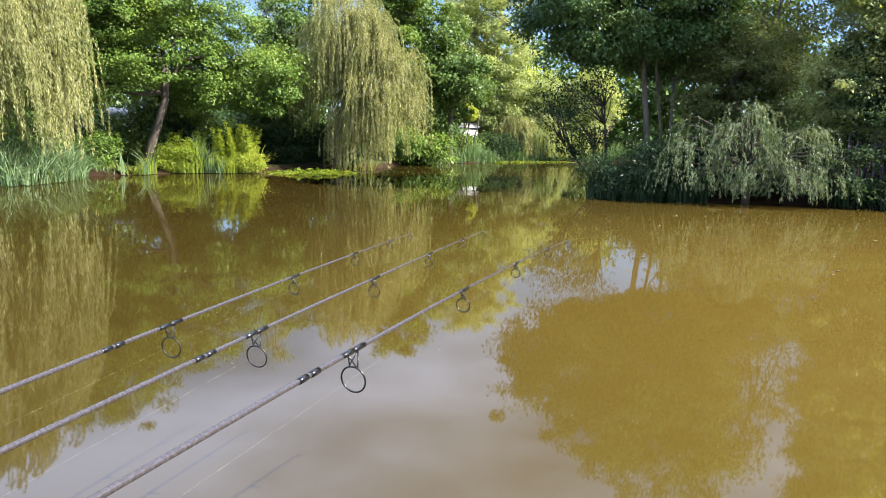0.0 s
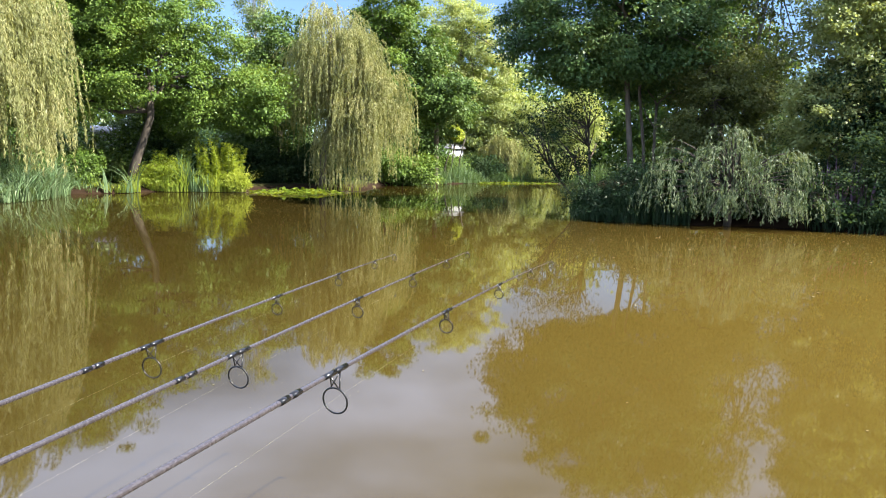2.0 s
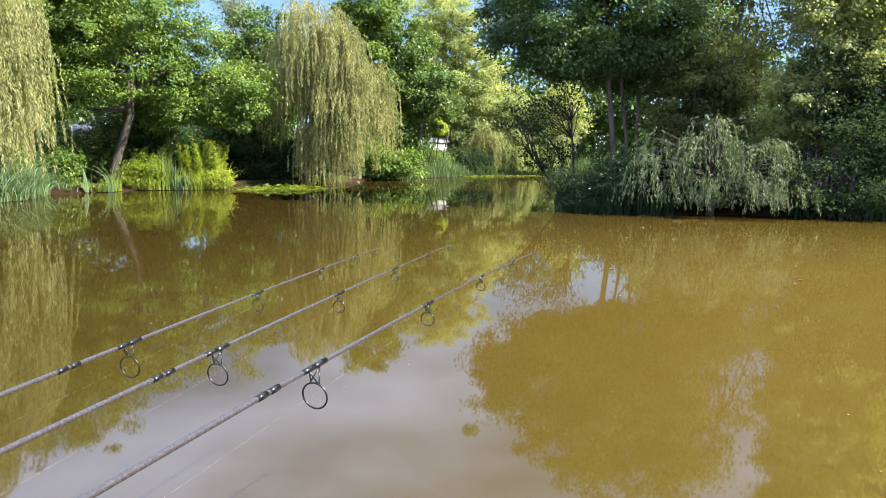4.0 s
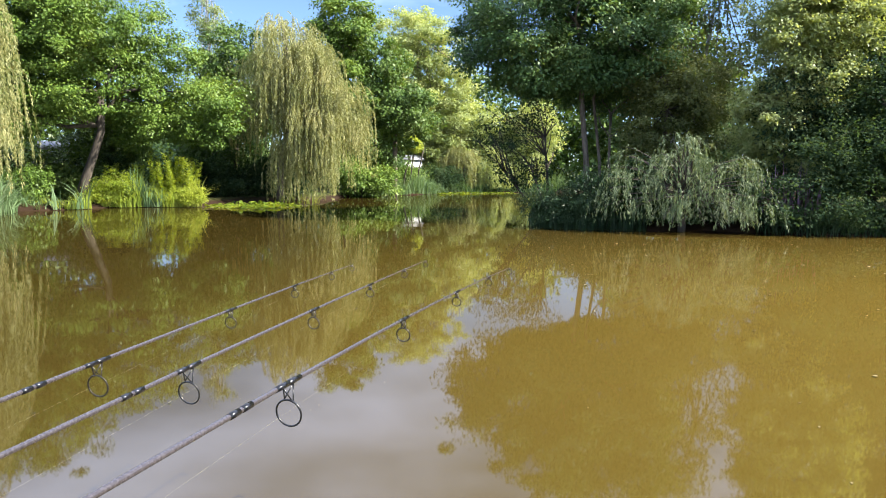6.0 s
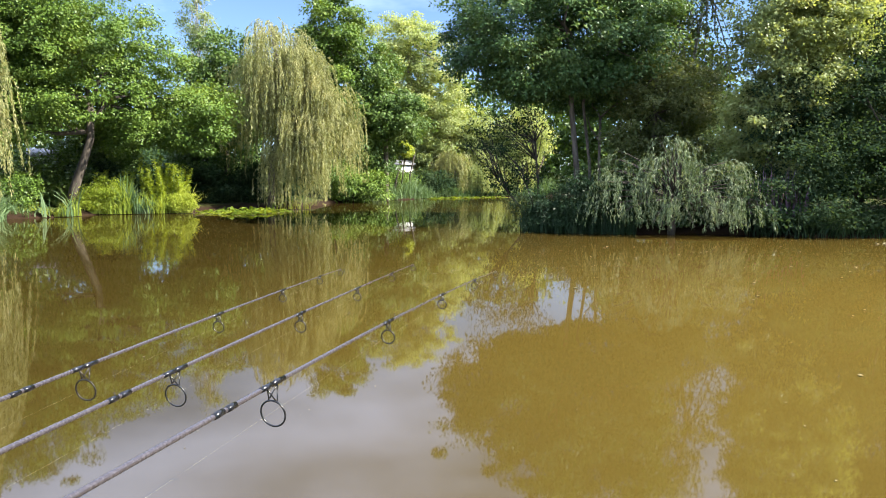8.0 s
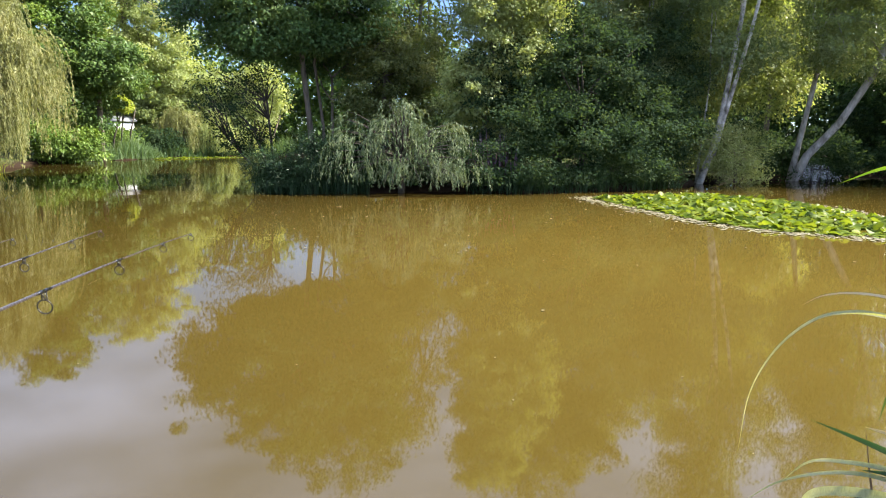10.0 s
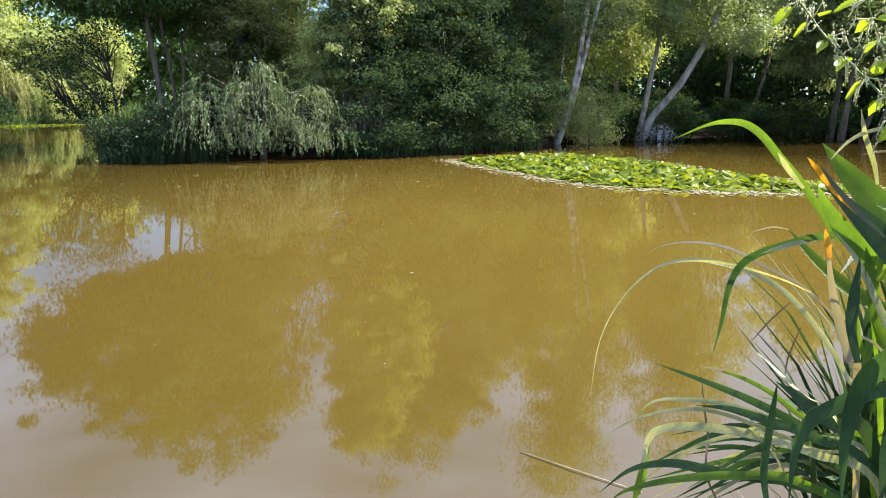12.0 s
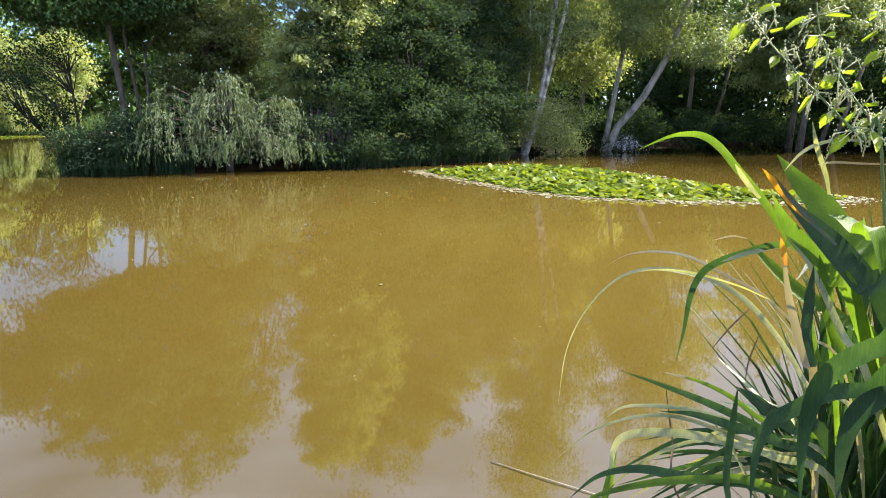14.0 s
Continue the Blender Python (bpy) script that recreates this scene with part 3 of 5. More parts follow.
weeping_tree("weeping_willow", "tall yellow-green weeping willow over the reeds", "tree", foot(-13.0, 19.5),
             [(-0.2, 0, 5.0, 2.5, 2.3, 4.0, 130, 0.9), (1.0, -0.3, 3.4, 1.35, 1.5, 2.4, 70, 0.8), (0.6, -1.4, 4.6, 1.3, 1.0, 2.6, 55, 0.8)], 3.2, 0.12, M_WILLOW, M_BARK, 12,
             [([(0, 0, -0.2), (0.1, 0, 2.2), (0, 0, 4.4)], [0.28, 0.22, 0.16])], per=44)
weeping_tree("weeping_willow", "broad yellow-green weeping willow at the water's edge", "tree", foot(-4.45, 29.1),
             [(0.35, 0, 5.4, 1.35, 1.3, 2.4, 70, 1.2), (1.25, -0.3, 4.6, 1.2, 1.2, 2.4, 60, 0.9), (2.35, -0.4, 3.6, 1.0, 1.2, 1.9, 60, 0.6), (1.75, -0.9, 3.0, 1.0, 0.9, 1.7, 34, 0.4), (-0.75, 0.4, 4.4, 0.95, 1.2, 1.9, 38, 2.0), (0.4, 0.9, 3.8, 1.4, 0.8, 2.2, 30, 1.6), (1.0, -0.9, 1.8, 1.1, 0.5, 1.2, 26, 0.2)], 2.3, 0.115, M_WILLOW, M_BARK, 13,
             [([(0, 0, -0.2), (0.05, 0, 1.4), (0.5, 0, 3.8)], [0.17, 0.14, 0.10])], per=46)
broad_tree("elder", "dense dark elder beneath the maple", "bush", foot(-11.8, 29.2, 0.80), [(0, 0, 2.2, 2.1, 1.2, 2.0), (1.2, 0, 3.2, 1.6, 1.2, 1.6)], 15000, 0.16, M_ALDER, M_BARK_DARK,
           [([(0, 0, -0.2), (0, 0, 1.0), (0.1, 0, 2.4)], 0.08, 0.04)], 91)
broad_tree("silver_birch", "slender pale birch with airy foliage", "tree", foot(-8.55, 34.7),
           [(0, 0, 8.0, 0.85, 0.8, 2.3), (0.1, 0, 5.6, 1.15, 1.0, 1.6)], 5200, 0.12, M_BIRCH, M_BARK_PALE,
           [([(0, 0, -0.2), (0.05, 0, 4.5), (0, 0, 9.6)], 0.11, 0.02)], 14, per=26, clump=0.42, flat=0.7, limbs=26)
broad_tree("alder", "dark green alder behind the willow", "tree", foot(-6.9, 32.2, 0.88),
           [(0, 0, 5.4, 2.4, 2.2, 2.9), (-0.6, 0, 2.6, 2.8, 2.0, 2.6)], 26000, 0.18, M_ALDER, M_BARK_DARK,
           [([(0, 0, -0.2), (0.1, 0, 2), (0, 0, 5)], 0.18, 0.08)], 15)
broad_tree("alder", "tall green alder rising behind the willow", "tree", foot(-2.4, 38.8, 0.95),
           [(0, 0, 8.8, 2.0, 2.0, 2.8), (0.4, 0, 5.5, 2.6, 2.2, 3.4)], 24000, 0.19, M_OAK, M_BARK,
           [([(0, 0, -0.2), (0.1, 0, 4), (0, 0, 8.5)], 0.2, 0.08)], 16)
broad_tree("alder", "dense dark green alder beside the willow", "tree", foot(0.3, 38.4, 0.99),
           [(-0.2, 0, 5.6, 1.7, 1.8, 2.6), (0.5, 0, 4.6, 1.8, 1.8, 1.7), (-0.9, 0, 3.2, 1.3, 1.6, 2.0)], 24000, 0.18, M_ALDER, M_BARK,
           [([(0, 0, -0.2), (0.1, 0, 2.5), (0, 0, 6)], 0.2, 0.08)], 17)
broad_tree("poplar", "tall pale green poplar, full sun put into its leaf colour", "tree", foot(2.0, 47.6, 1.01),
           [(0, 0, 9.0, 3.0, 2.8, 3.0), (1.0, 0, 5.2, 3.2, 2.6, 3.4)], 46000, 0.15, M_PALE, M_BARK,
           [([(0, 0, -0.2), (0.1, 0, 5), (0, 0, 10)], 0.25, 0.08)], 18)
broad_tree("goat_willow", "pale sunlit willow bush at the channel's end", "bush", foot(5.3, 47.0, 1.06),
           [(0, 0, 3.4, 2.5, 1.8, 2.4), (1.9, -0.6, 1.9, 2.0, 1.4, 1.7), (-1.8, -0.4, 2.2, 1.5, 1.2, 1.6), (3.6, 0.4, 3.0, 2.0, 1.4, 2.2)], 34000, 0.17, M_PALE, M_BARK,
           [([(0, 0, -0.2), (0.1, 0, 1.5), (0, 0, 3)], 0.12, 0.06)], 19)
broad_tree("young_hazel", "small bright yellow-green hazel with dark leaning stems", "bush", foot(1.45, 41.4),
           [(0, -0.3, 2.7, 0.55, 0.5, 0.45)], 1500, 0.14, M_BRIGHT, M_BARK_DARK, [([(-0.6, 0, -0.2), (-0.4, 0, 1.0), (0, -0.3, 2.3)], 0.06, 0.03), ([(-0.15, 0, -0.2), (-0.05, 0, 1.0), (0.1, -0.3, 2.3)], 0.05, 0.03),
            ([(0.3, 0, -0.2), (0.4, 0, 1.2), (0.7, -0.2, 2.5)], 0.06, 0.03)], 60, clump=0.3, per=50)
# two osiers take the lit leaf colour to brighten the channel's end
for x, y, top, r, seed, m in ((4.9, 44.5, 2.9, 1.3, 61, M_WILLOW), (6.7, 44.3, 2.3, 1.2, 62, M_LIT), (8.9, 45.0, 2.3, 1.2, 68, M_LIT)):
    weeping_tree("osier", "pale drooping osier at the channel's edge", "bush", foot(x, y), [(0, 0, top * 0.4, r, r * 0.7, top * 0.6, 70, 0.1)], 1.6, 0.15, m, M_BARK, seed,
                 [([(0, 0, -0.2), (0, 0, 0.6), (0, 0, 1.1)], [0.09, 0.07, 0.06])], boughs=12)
for k, (x, y, h, r, m) in enumerate([(-1.3, 35.3, 1.0, 1.5, M_OAK), (-12.4, 26.7, 1.0, 1.8, M_ALDER), (-7.7, 29.8, 0.8, 1.7, M_HEDGE), (-5.5, 30.8, 0.9, 1.5, M_HEDGE), (-14.2, 22.3, 0.95, 1.6, M_ALDER),
                                     (3.0, 43.4, 0.8, 1.4, M_HEDGE), (1.0, 42.6, 0.72, 1.2, M_OAK), (-10.6, 27.6, 0.8, 1.6, M_HEDGE), (-12.2, 27.9, 0.95, 1.3, M_OAK)]):
    broad_tree("bramble", "low bramble thicket on the bank", "bush", foot(x, y), [(0, 0, h, r, 0.9, h), (r * 0.4, 0.2, h * 0.7, r * 0.8, 0.8, h * 0.7)], 6000, 0.14, m, M_BARK_DARK,
               [([(0, 0, -0.1), (0, 0, h * 0.5), (0.1, 0, h)], 0.04, 0.02)], 70 + k, limbs=6, group="bank thickets")

# ---------------------------------------------------------------- island
broad_tree("oak", "large dark green oak on the island", "tree", foot(6.2, 20.9),
           [(-0.9, 0, 5.9, 3.1, 2.7, 2.3), (0.2, 0.2, 7.4, 2.3, 2.2, 1.7), (0.4, 0.7, 3.75, 2.0, 1.2, 0.85), (0.9, -0.7, 5.2, 1.5, 1.5, 1.5), (-2.3, 0.2, 5.2, 1.9, 2.0, 1.6), (-0.8, -0.1, 4.4, 2.5, 1.8, 0.8), (1.0, 1.3, 4.4, 2.0, 1.2, 1.1), (1.1, 0.3, 8.2, 2.0, 2.0, 2.1), (1.6, -0.9, 5.6, 1.1, 0.9, 1.0)],
           76000, 0.115, M_OAK_DARK, M_BARK, [([(0, 0, -0.2), (-0.12, 0, 1.6), (-0.32, 0, 3.4), (-0.4, 0, 5.5)], 0.095, 0.07),
            ([(0.4, 0.1, -0.2), (0.3, 0, 1.6), (0.05, 0, 3.4), (0.2, 0, 5.0)], 0.05, 0.04), ([(0.75, 0.1, -0.2), (0.6, 0, 1.6), (0.6, 0, 3.0)], 0.05, 0.04)], 21, clump=0.55, shell=0.22)
broad_tree("hawthorn", "dark twiggy thorn bush fanning out on the island's point", "bush", foot(4.7, 21.0),
           [(-1.2, 0, 2.5, 1.0, 0.8, 0.9), (-0.5, 0, 1.5, 1.0, 0.8, 0.7), (-0.2, 0, 3.1, 0.8, 0.8, 0.5)], 2600, 0.08, M_HEDGE, M_BARK_DARK,
           [([(0.2, 0, -0.2), (0.0, 0, 0.7), (-0.3, 0, 1.5)], 0.05, 0.025), ([(0.3, 0, -0.2), (0.2, 0, 1.3), (0.1, 0, 2.4)], 0.05, 0.022), ([(0.1, 0, -0.2), (-0.4, 0, 0.5), (-1.0, 0, 1.2)], 0.04, 0.02)], 22, per=12, limbs=90, clump=0.34)
broad_tree("goat_willow", "pale sunlit willow bush on the far bank behind the island", "bush", foot(9.7, 45.6),
           [(0, 0, 3.8, 1.6, 1.4, 2.0), (-0.8, 0, 1.9, 1.5, 1.2, 1.5)], 10000, 0.16, M_PALE, M_BARK,
           [([(0, 0, -0.2), (0.1, 0, 1.5), (0, 0, 3)], 0.12, 0.06), ([(0.4, 0, -0.2), (0.9, 0, 1.3), (1.3, 0, 2.4)], 0.08, 0.05)], 97, per=60)
broad_tree("water_dropwort", "dark leafy herbs on the island's edge", "herbs", foot(4.9, 17.4), [(-0.5, 0.2, 0.6, 0.8, 0.5, 0.6), (0.4, -0.1, 0.75, 0.9, 0.5, 0.8)], 12000, 0.10, M_SEDGE, M_BARK_DARK,
           [([(0, 0, -0.1), (0, 0, 0.4), (0.1, 0, 0.8)], 0.02, 0.012)], 90, limbs=4, clump=0.35, per=60, width=0.25)
# near-black leaves added low in the willow bush to stand for its shade
broad_tree("willow_shade_fill", "dark leaves put in for the shade inside the weeping willow bush", "bush", foot(7.2, 17.0), [(0, 0, 0.7, 2.2, 0.4, 0.6), (0, 0.2, 1.1, 1.2, 0.3, 0.5)], 15000, 0.10, M_HEDGE, M_BARK_DARK,
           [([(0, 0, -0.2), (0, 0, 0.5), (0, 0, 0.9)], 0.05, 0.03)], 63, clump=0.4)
weeping_tree("weeping_willow_bush", "low grey-green weeping willow bush over the water", "bush", foot(7.3, 16.4),
             [(-0.15, 0, 0.8, 0.85, 0.8, 1.4, 80, 0.34), (-1.35, 0.35, 0.7, 0.85, 0.7, 0.95, 62, 0.34), (0.9, -0.45, 0.75, 0.75, 0.7, 1.15, 66, 0.28), (1.35, -0.7, 0.5, 0.45, 0.5, 0.75, 34, 0.28), (0.2, -0.5, 0.4, 1.2, 0.6, 0.6, 44, 0.28), (-0.2, 0.2, 1.9, 0.35, 0.3, 0.55, 16, 1.4), (-1.2, 0.5, 1.5, 0.5, 0.3, 0.7, 14, 1.2)],
             0.62, 0.085, M_WILLOW_GREY, M_BARK_DARK, 23, [([(0, 0.2, -0.2), (0.05, 0.2, 0.5), (0.1, 0.2, 0.9)], [0.10, 0.09, 0.07])], strands=6, arch=0.85, per=58, boughs=150, tress=0.10)
broad_tree("sallow", "olive green sallow thicket on the island", "bush", foot(8.2, 19.6),
           [(0, 0, 2.4, 1.5, 1.2, 1.7), (0.6, 0.5, 3.8, 1.2, 1.1, 1.0)], 24000, 0.095, M_OLIVE, M_BARK_DARK,
           [([(0, 0, -0.2), (-0.2, 0, 2), (-0.2, 0, 4)], 0.08, 0.05)], 24, clump=0.5, shell=0.25)
broad_tree("sallow", "golden green sallow, sunlight put into its leaf colour", "tree", foot(10.3, 17.6),
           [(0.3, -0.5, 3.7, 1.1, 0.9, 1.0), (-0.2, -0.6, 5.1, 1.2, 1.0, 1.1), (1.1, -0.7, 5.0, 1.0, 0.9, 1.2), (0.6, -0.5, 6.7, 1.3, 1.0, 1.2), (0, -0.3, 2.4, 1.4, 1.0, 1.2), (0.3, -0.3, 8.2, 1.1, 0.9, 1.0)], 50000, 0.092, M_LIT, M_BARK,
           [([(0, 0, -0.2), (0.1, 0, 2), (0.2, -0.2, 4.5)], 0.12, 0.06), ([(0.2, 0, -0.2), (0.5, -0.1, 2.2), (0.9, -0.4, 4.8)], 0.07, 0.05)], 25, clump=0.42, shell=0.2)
broad_tree("ash", "tall thin-crowned ash behind the thicket", "tree", foot(9.6, 23.0),
           [(0.3, 0, 7.4, 2.0, 1.6, 2.0), (1.2, 0, 4.8, 2.0, 1.4, 2.2), (0.5, 0, 9.0, 1.5, 1.3, 1.3)], 9000, 0.13, M_OLIVE, M_BARK_GREY,
           [([(0, 0, -0.2), (0.1, 0, 4), (0, 0, 7)], 0.13, 0.06), ([(0.5, 0, -0.2), (0.9, 0, 4), (1.4, 0, 7.4)], 0.08, 0.04)], 26, limbs=40, per=36)
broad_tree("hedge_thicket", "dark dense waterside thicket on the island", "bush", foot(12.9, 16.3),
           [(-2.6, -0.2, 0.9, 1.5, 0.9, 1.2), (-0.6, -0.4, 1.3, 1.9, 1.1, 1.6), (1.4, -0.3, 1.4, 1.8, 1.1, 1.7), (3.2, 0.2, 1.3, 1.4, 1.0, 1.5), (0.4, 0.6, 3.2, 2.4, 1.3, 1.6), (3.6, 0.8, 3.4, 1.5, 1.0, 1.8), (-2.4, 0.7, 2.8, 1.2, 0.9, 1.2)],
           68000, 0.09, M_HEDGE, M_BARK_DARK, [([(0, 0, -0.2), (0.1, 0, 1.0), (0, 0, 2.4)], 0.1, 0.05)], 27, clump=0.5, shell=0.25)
broad_tree("grey_sallow", "fine grey-leaved sallow above the waterside thicket", "tree", foot(16.4, 17.7), [(0, 0, 3.8, 1.7, 1.0, 1.5), (-0.8, 0, 5.4, 1.7, 1.0, 1.4), (1.2, 0.2, 2.2, 1.0, 0.8, 1.3), (0.8, 0.3, 6.0, 1.5, 1.0, 1.5)], 34000, 0.085, M_BIRCH, M_BARK_GREY,
           [([(0, 0, -0.2), (0.1, 0, 1.8), (0, 0, 4.0)], 0.09, 0.05)], 93, clump=0.5, shell=0.3)
broad_tree("hedge_thicket", "tall dark thicket behind the waterside", "tree", foot(15.0, 20.4),
           [(-0.6, 0, 4.6, 2.4, 1.6, 2.6), (-1.4, 0, 7.2, 1.9, 1.6, 2.0), (1.2, 0, 6.4, 1.8, 1.6, 2.2), (1.6, -0.4, 3.0, 1.8, 1.4, 2.2), (-0.4, 0.2, 10.2, 2.3, 1.8, 2.4), (2.0, 0.4, 9.2, 2.0, 1.6, 2.4)], 58000, 0.13, M_OLIVE, M_BARK_DARK,
           [([(0, 0, -0.2), (0.1, 0, 3.0), (0, 0, 6)], 0.15, 0.08)], 28)

# ---------------------------------------------------------------- right-hand bank
broad_tree("silver_birch", "leaning twin-stemmed white birch at the water", "tree", foot(18.75, 17.35),
           [(1.2, -1.0, 8.2, 2.2, 2.0, 2.0), (0.6, -0.5, 10.0, 1.8, 1.6, 2.0), (-0.5, 0, 6.6, 1.4, 1.3, 1.3), (0.6, -0.4, 12.2, 2.0, 1.7, 2.2), (0.9, -0.6, 4.4, 1.7, 1.1, 0.9), (-0.9, 0.4, 3.7, 1.3, 0.9, 1.3)], 32000, 0.10, M_BIRCH, M_BARK_PALE,
           [([(0, 0, -0.2), (0.24, -0.27, 0.9), (0.42, -0.47, 2.3), (0.66, -0.75, 5.4), (0.85, -1.0, 9.0)], 0.125, 0.06), ([(0.05, 0.1, -0.2), (0.2, 0.1, 1.6), (0.25, 0.0, 3.4), (0.2, 0.1, 6.0)], 0.04, 0.02),
            ([(0.30, -0.3, 0.9), (0.42, -0.52, 2.0), (0.62, -0.75, 3.4), (0.88, -1.0, 5.0), (1.3, -1.5, 9.0)], 0.085, 0.05)], 31, per=40)
broad_tree("crack_willow", "leaning grey twin-stemmed willow at the water", "tree", foot(23.8, 17.6),
           [(0.6, -2.4, 7.4, 2.6, 2.4, 2.4), (0.9, -1.7, 7.4, 2.0, 1.6, 2.0), (-1.0, -1.2, 5.0, 1.4, 1.6, 1.0), (0.6, -1.8, 4.7, 2.6, 1.4, 0.9), (1.6, -3.2, 4.2, 1.6, 1.2, 0.9), (0.8, -2.2, 10.6, 2.6, 2.0, 2.6)], 50000, 0.10, M_BIRCH, M_BARK_GREY,
           [([(0, 0, -0.2), (0.12, -0.2, 1.5), (0.27, -0.45, 3.5), (0.45, -0.8, 6.2)], 0.12, 0.07),
            ([(0.03, -0.05, -0.2), (0.16, -0.55, 1.0), (0.45, -1.5, 2.2), (0.92, -2.25, 3.9), (1.22, -2.7, 5.8), (1.6, -3.2, 8.6)], 0.16, 0.09)], 32)
broad_tree("dry_shrub", "pale straggling shrub between the stems", "bush", foot(20.2, 17.0),
           [(0, 0, 1.0, 1.6, 0.8, 1.0), (-0.8, 0.2, 1.3, 0.9, 0.7, 0.9)], 12000, 0.07, M_LIT, M_BARK, [([(0, 0, -0.2), (0, 0, 0.5), (0, 0, 1.0)], 0.05, 0.03)], 33, limbs=30)
broad_tree("sycamore", "yellow-green sycamore behind the birch, coloured as if sunlit", "tree", foot(22.4, 19.9),
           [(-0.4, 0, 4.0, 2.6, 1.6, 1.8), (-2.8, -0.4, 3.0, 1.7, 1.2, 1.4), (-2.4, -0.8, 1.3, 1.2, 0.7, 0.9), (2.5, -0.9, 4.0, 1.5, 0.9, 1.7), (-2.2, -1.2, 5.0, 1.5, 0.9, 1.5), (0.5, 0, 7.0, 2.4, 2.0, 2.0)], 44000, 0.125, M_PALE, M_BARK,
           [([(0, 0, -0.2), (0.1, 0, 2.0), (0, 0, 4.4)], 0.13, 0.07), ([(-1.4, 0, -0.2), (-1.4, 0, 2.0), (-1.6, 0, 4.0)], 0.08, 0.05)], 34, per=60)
for k, (x, y, s) in enumerate([(28.6, 22.8, 13.5), (32.4, 13.4, 10), (33.6, 14.4, 10), (38.5, 10.5, 10), (38.5, 5, 10), (37, -1.0, 10), (21.5, 23.0, 13), (34, 20, 14)]):
    broad_tree("woodland_tree", "dark woodland tree on the far bank", "tree", (x, y, 0.0),
               [(0, 0, s * 0.66, 2.8, 2.8, s * 0.32), (0.5, 0.8, s * 0.42, 2.6, 2.4, s * 0.16)], 20000, 0.15, M_BIRCH if k in (0, 1, 2, 6) else M_OAK_DARK, M_BARK,
               [([(0, 0, -0.2), (0.1, -0.1, s * 0.2), (0.05, -0.15, s * 0.5)], 0.14, 0.08), ([(0.5, -1.1, -0.2), (0.7, -1.6, s * 0.2), (1.1, -2.2, s * 0.5)], 0.10, 0.06)],
               40 + k, group="far bank wood")
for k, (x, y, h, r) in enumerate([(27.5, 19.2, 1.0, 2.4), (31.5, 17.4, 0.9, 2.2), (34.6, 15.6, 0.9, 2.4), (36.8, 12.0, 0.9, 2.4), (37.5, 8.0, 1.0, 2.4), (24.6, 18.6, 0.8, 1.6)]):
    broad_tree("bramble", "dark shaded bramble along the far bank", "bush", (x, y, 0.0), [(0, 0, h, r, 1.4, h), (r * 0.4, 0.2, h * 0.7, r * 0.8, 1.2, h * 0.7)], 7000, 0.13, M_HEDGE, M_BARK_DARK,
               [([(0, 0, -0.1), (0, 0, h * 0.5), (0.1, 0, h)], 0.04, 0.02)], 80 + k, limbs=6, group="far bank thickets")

# ---------------------------------------------------------------- reeds and margins
rg = np.random.default_rng(77)
blade_clump("reed_bed", "blue-green reeds along the pond edge", "reeds", np.concatenate([scatter(rg, 1500, -12.0, 20.6, 1.04, 2.57, 0.02, 0.15)]), 1.6, 0.04, M_REED, 51, 0.75, kind="stuff")
blade_clump("reed_bed", "yellow-green reeds beside the maple, coloured as if sunlit", "reeds", np.concatenate([scatter(rg, 420, -9.6, 25.5, 0.8, 0.3), scatter(rg, 420, -7.3, 26.1, 0.45, 0.3), scatter(rg, 260, -8.2, 25.9, 0.6, 0.3)]), 1.0, 0.04, M_REED_LIT, 52, 0.55, kind="stuff")
blade_clump("reed_bed", "grey-green reeds among the yellow ones", "reeds", scatter(rg, 260, -8.7, 25.75, 0.62, 0.25), 1.45, 0.05, M_REED, 92, 0.42, kind="stuff")
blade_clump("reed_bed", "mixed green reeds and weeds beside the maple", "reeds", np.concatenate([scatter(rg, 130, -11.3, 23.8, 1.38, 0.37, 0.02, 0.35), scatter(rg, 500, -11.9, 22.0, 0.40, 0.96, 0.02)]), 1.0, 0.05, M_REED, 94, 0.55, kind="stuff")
broad_tree("nettle_bank", "green leafy weeds beneath the maple", "weeds", foot(-12.7, 24.3, 0.75), [(0, 0, 0.7, 1.5, 0.6, 0.7), (1.0, 0.2, 1.0, 0.6, 0.5, 0.7), (-1.0, 0.3, 1.1, 0.7, 0.5, 0.8)], 9000, 0.12, M_OAK, M_BARK,
           [([(0, 0, -0.1), (0, 0, 0.5), (0.1, 0, 1.0)], 0.02, 0.012)], 95, limbs=4, clump=0.4, per=60)


def willowherb(at, h, seed):
    """A tall leafy stem, its narrow leaves set spirally and shorter towards the top."""
    r = np.random.default_rng(seed)
    root = thing("willowherb", at, "tall bright yellow-green leafy stem on the bank", "plant", "leafy stems behind the reeds")
    lx, ly = r.normal(0, 0.07, 2)
    line = [np.array([lx * u * u * h, ly * u * u * h, h * u]) for u in np.linspace(0, 1, 6)]
    tubes_object("stem", [(line, [0.012, 0.011, 0.009, 0.007, 0.005, 0.003])], M_STEM, root, 5)
    n = int(105 * h)
    u = r.uniform(0.12, 1.0, n)
    a = r.uniform(0, 6.283, n)
    out = np.stack([np.cos(a), np.sin(a), r.uniform(0.1, 0.9, n)], 1)
    L = 0.20 * (1.15 - 0.6 * u)
    c = np.stack([lx * u * u * h, ly * u * u * h, h * u], 1) + out * (L * 0.5)[:, None]
    leaves_object("leaves", leaf_shapes(r, c, out * 2.0, L, 0.3, np.array([0, 0, 1.6]), 0.4), M_BRIGHT, root)


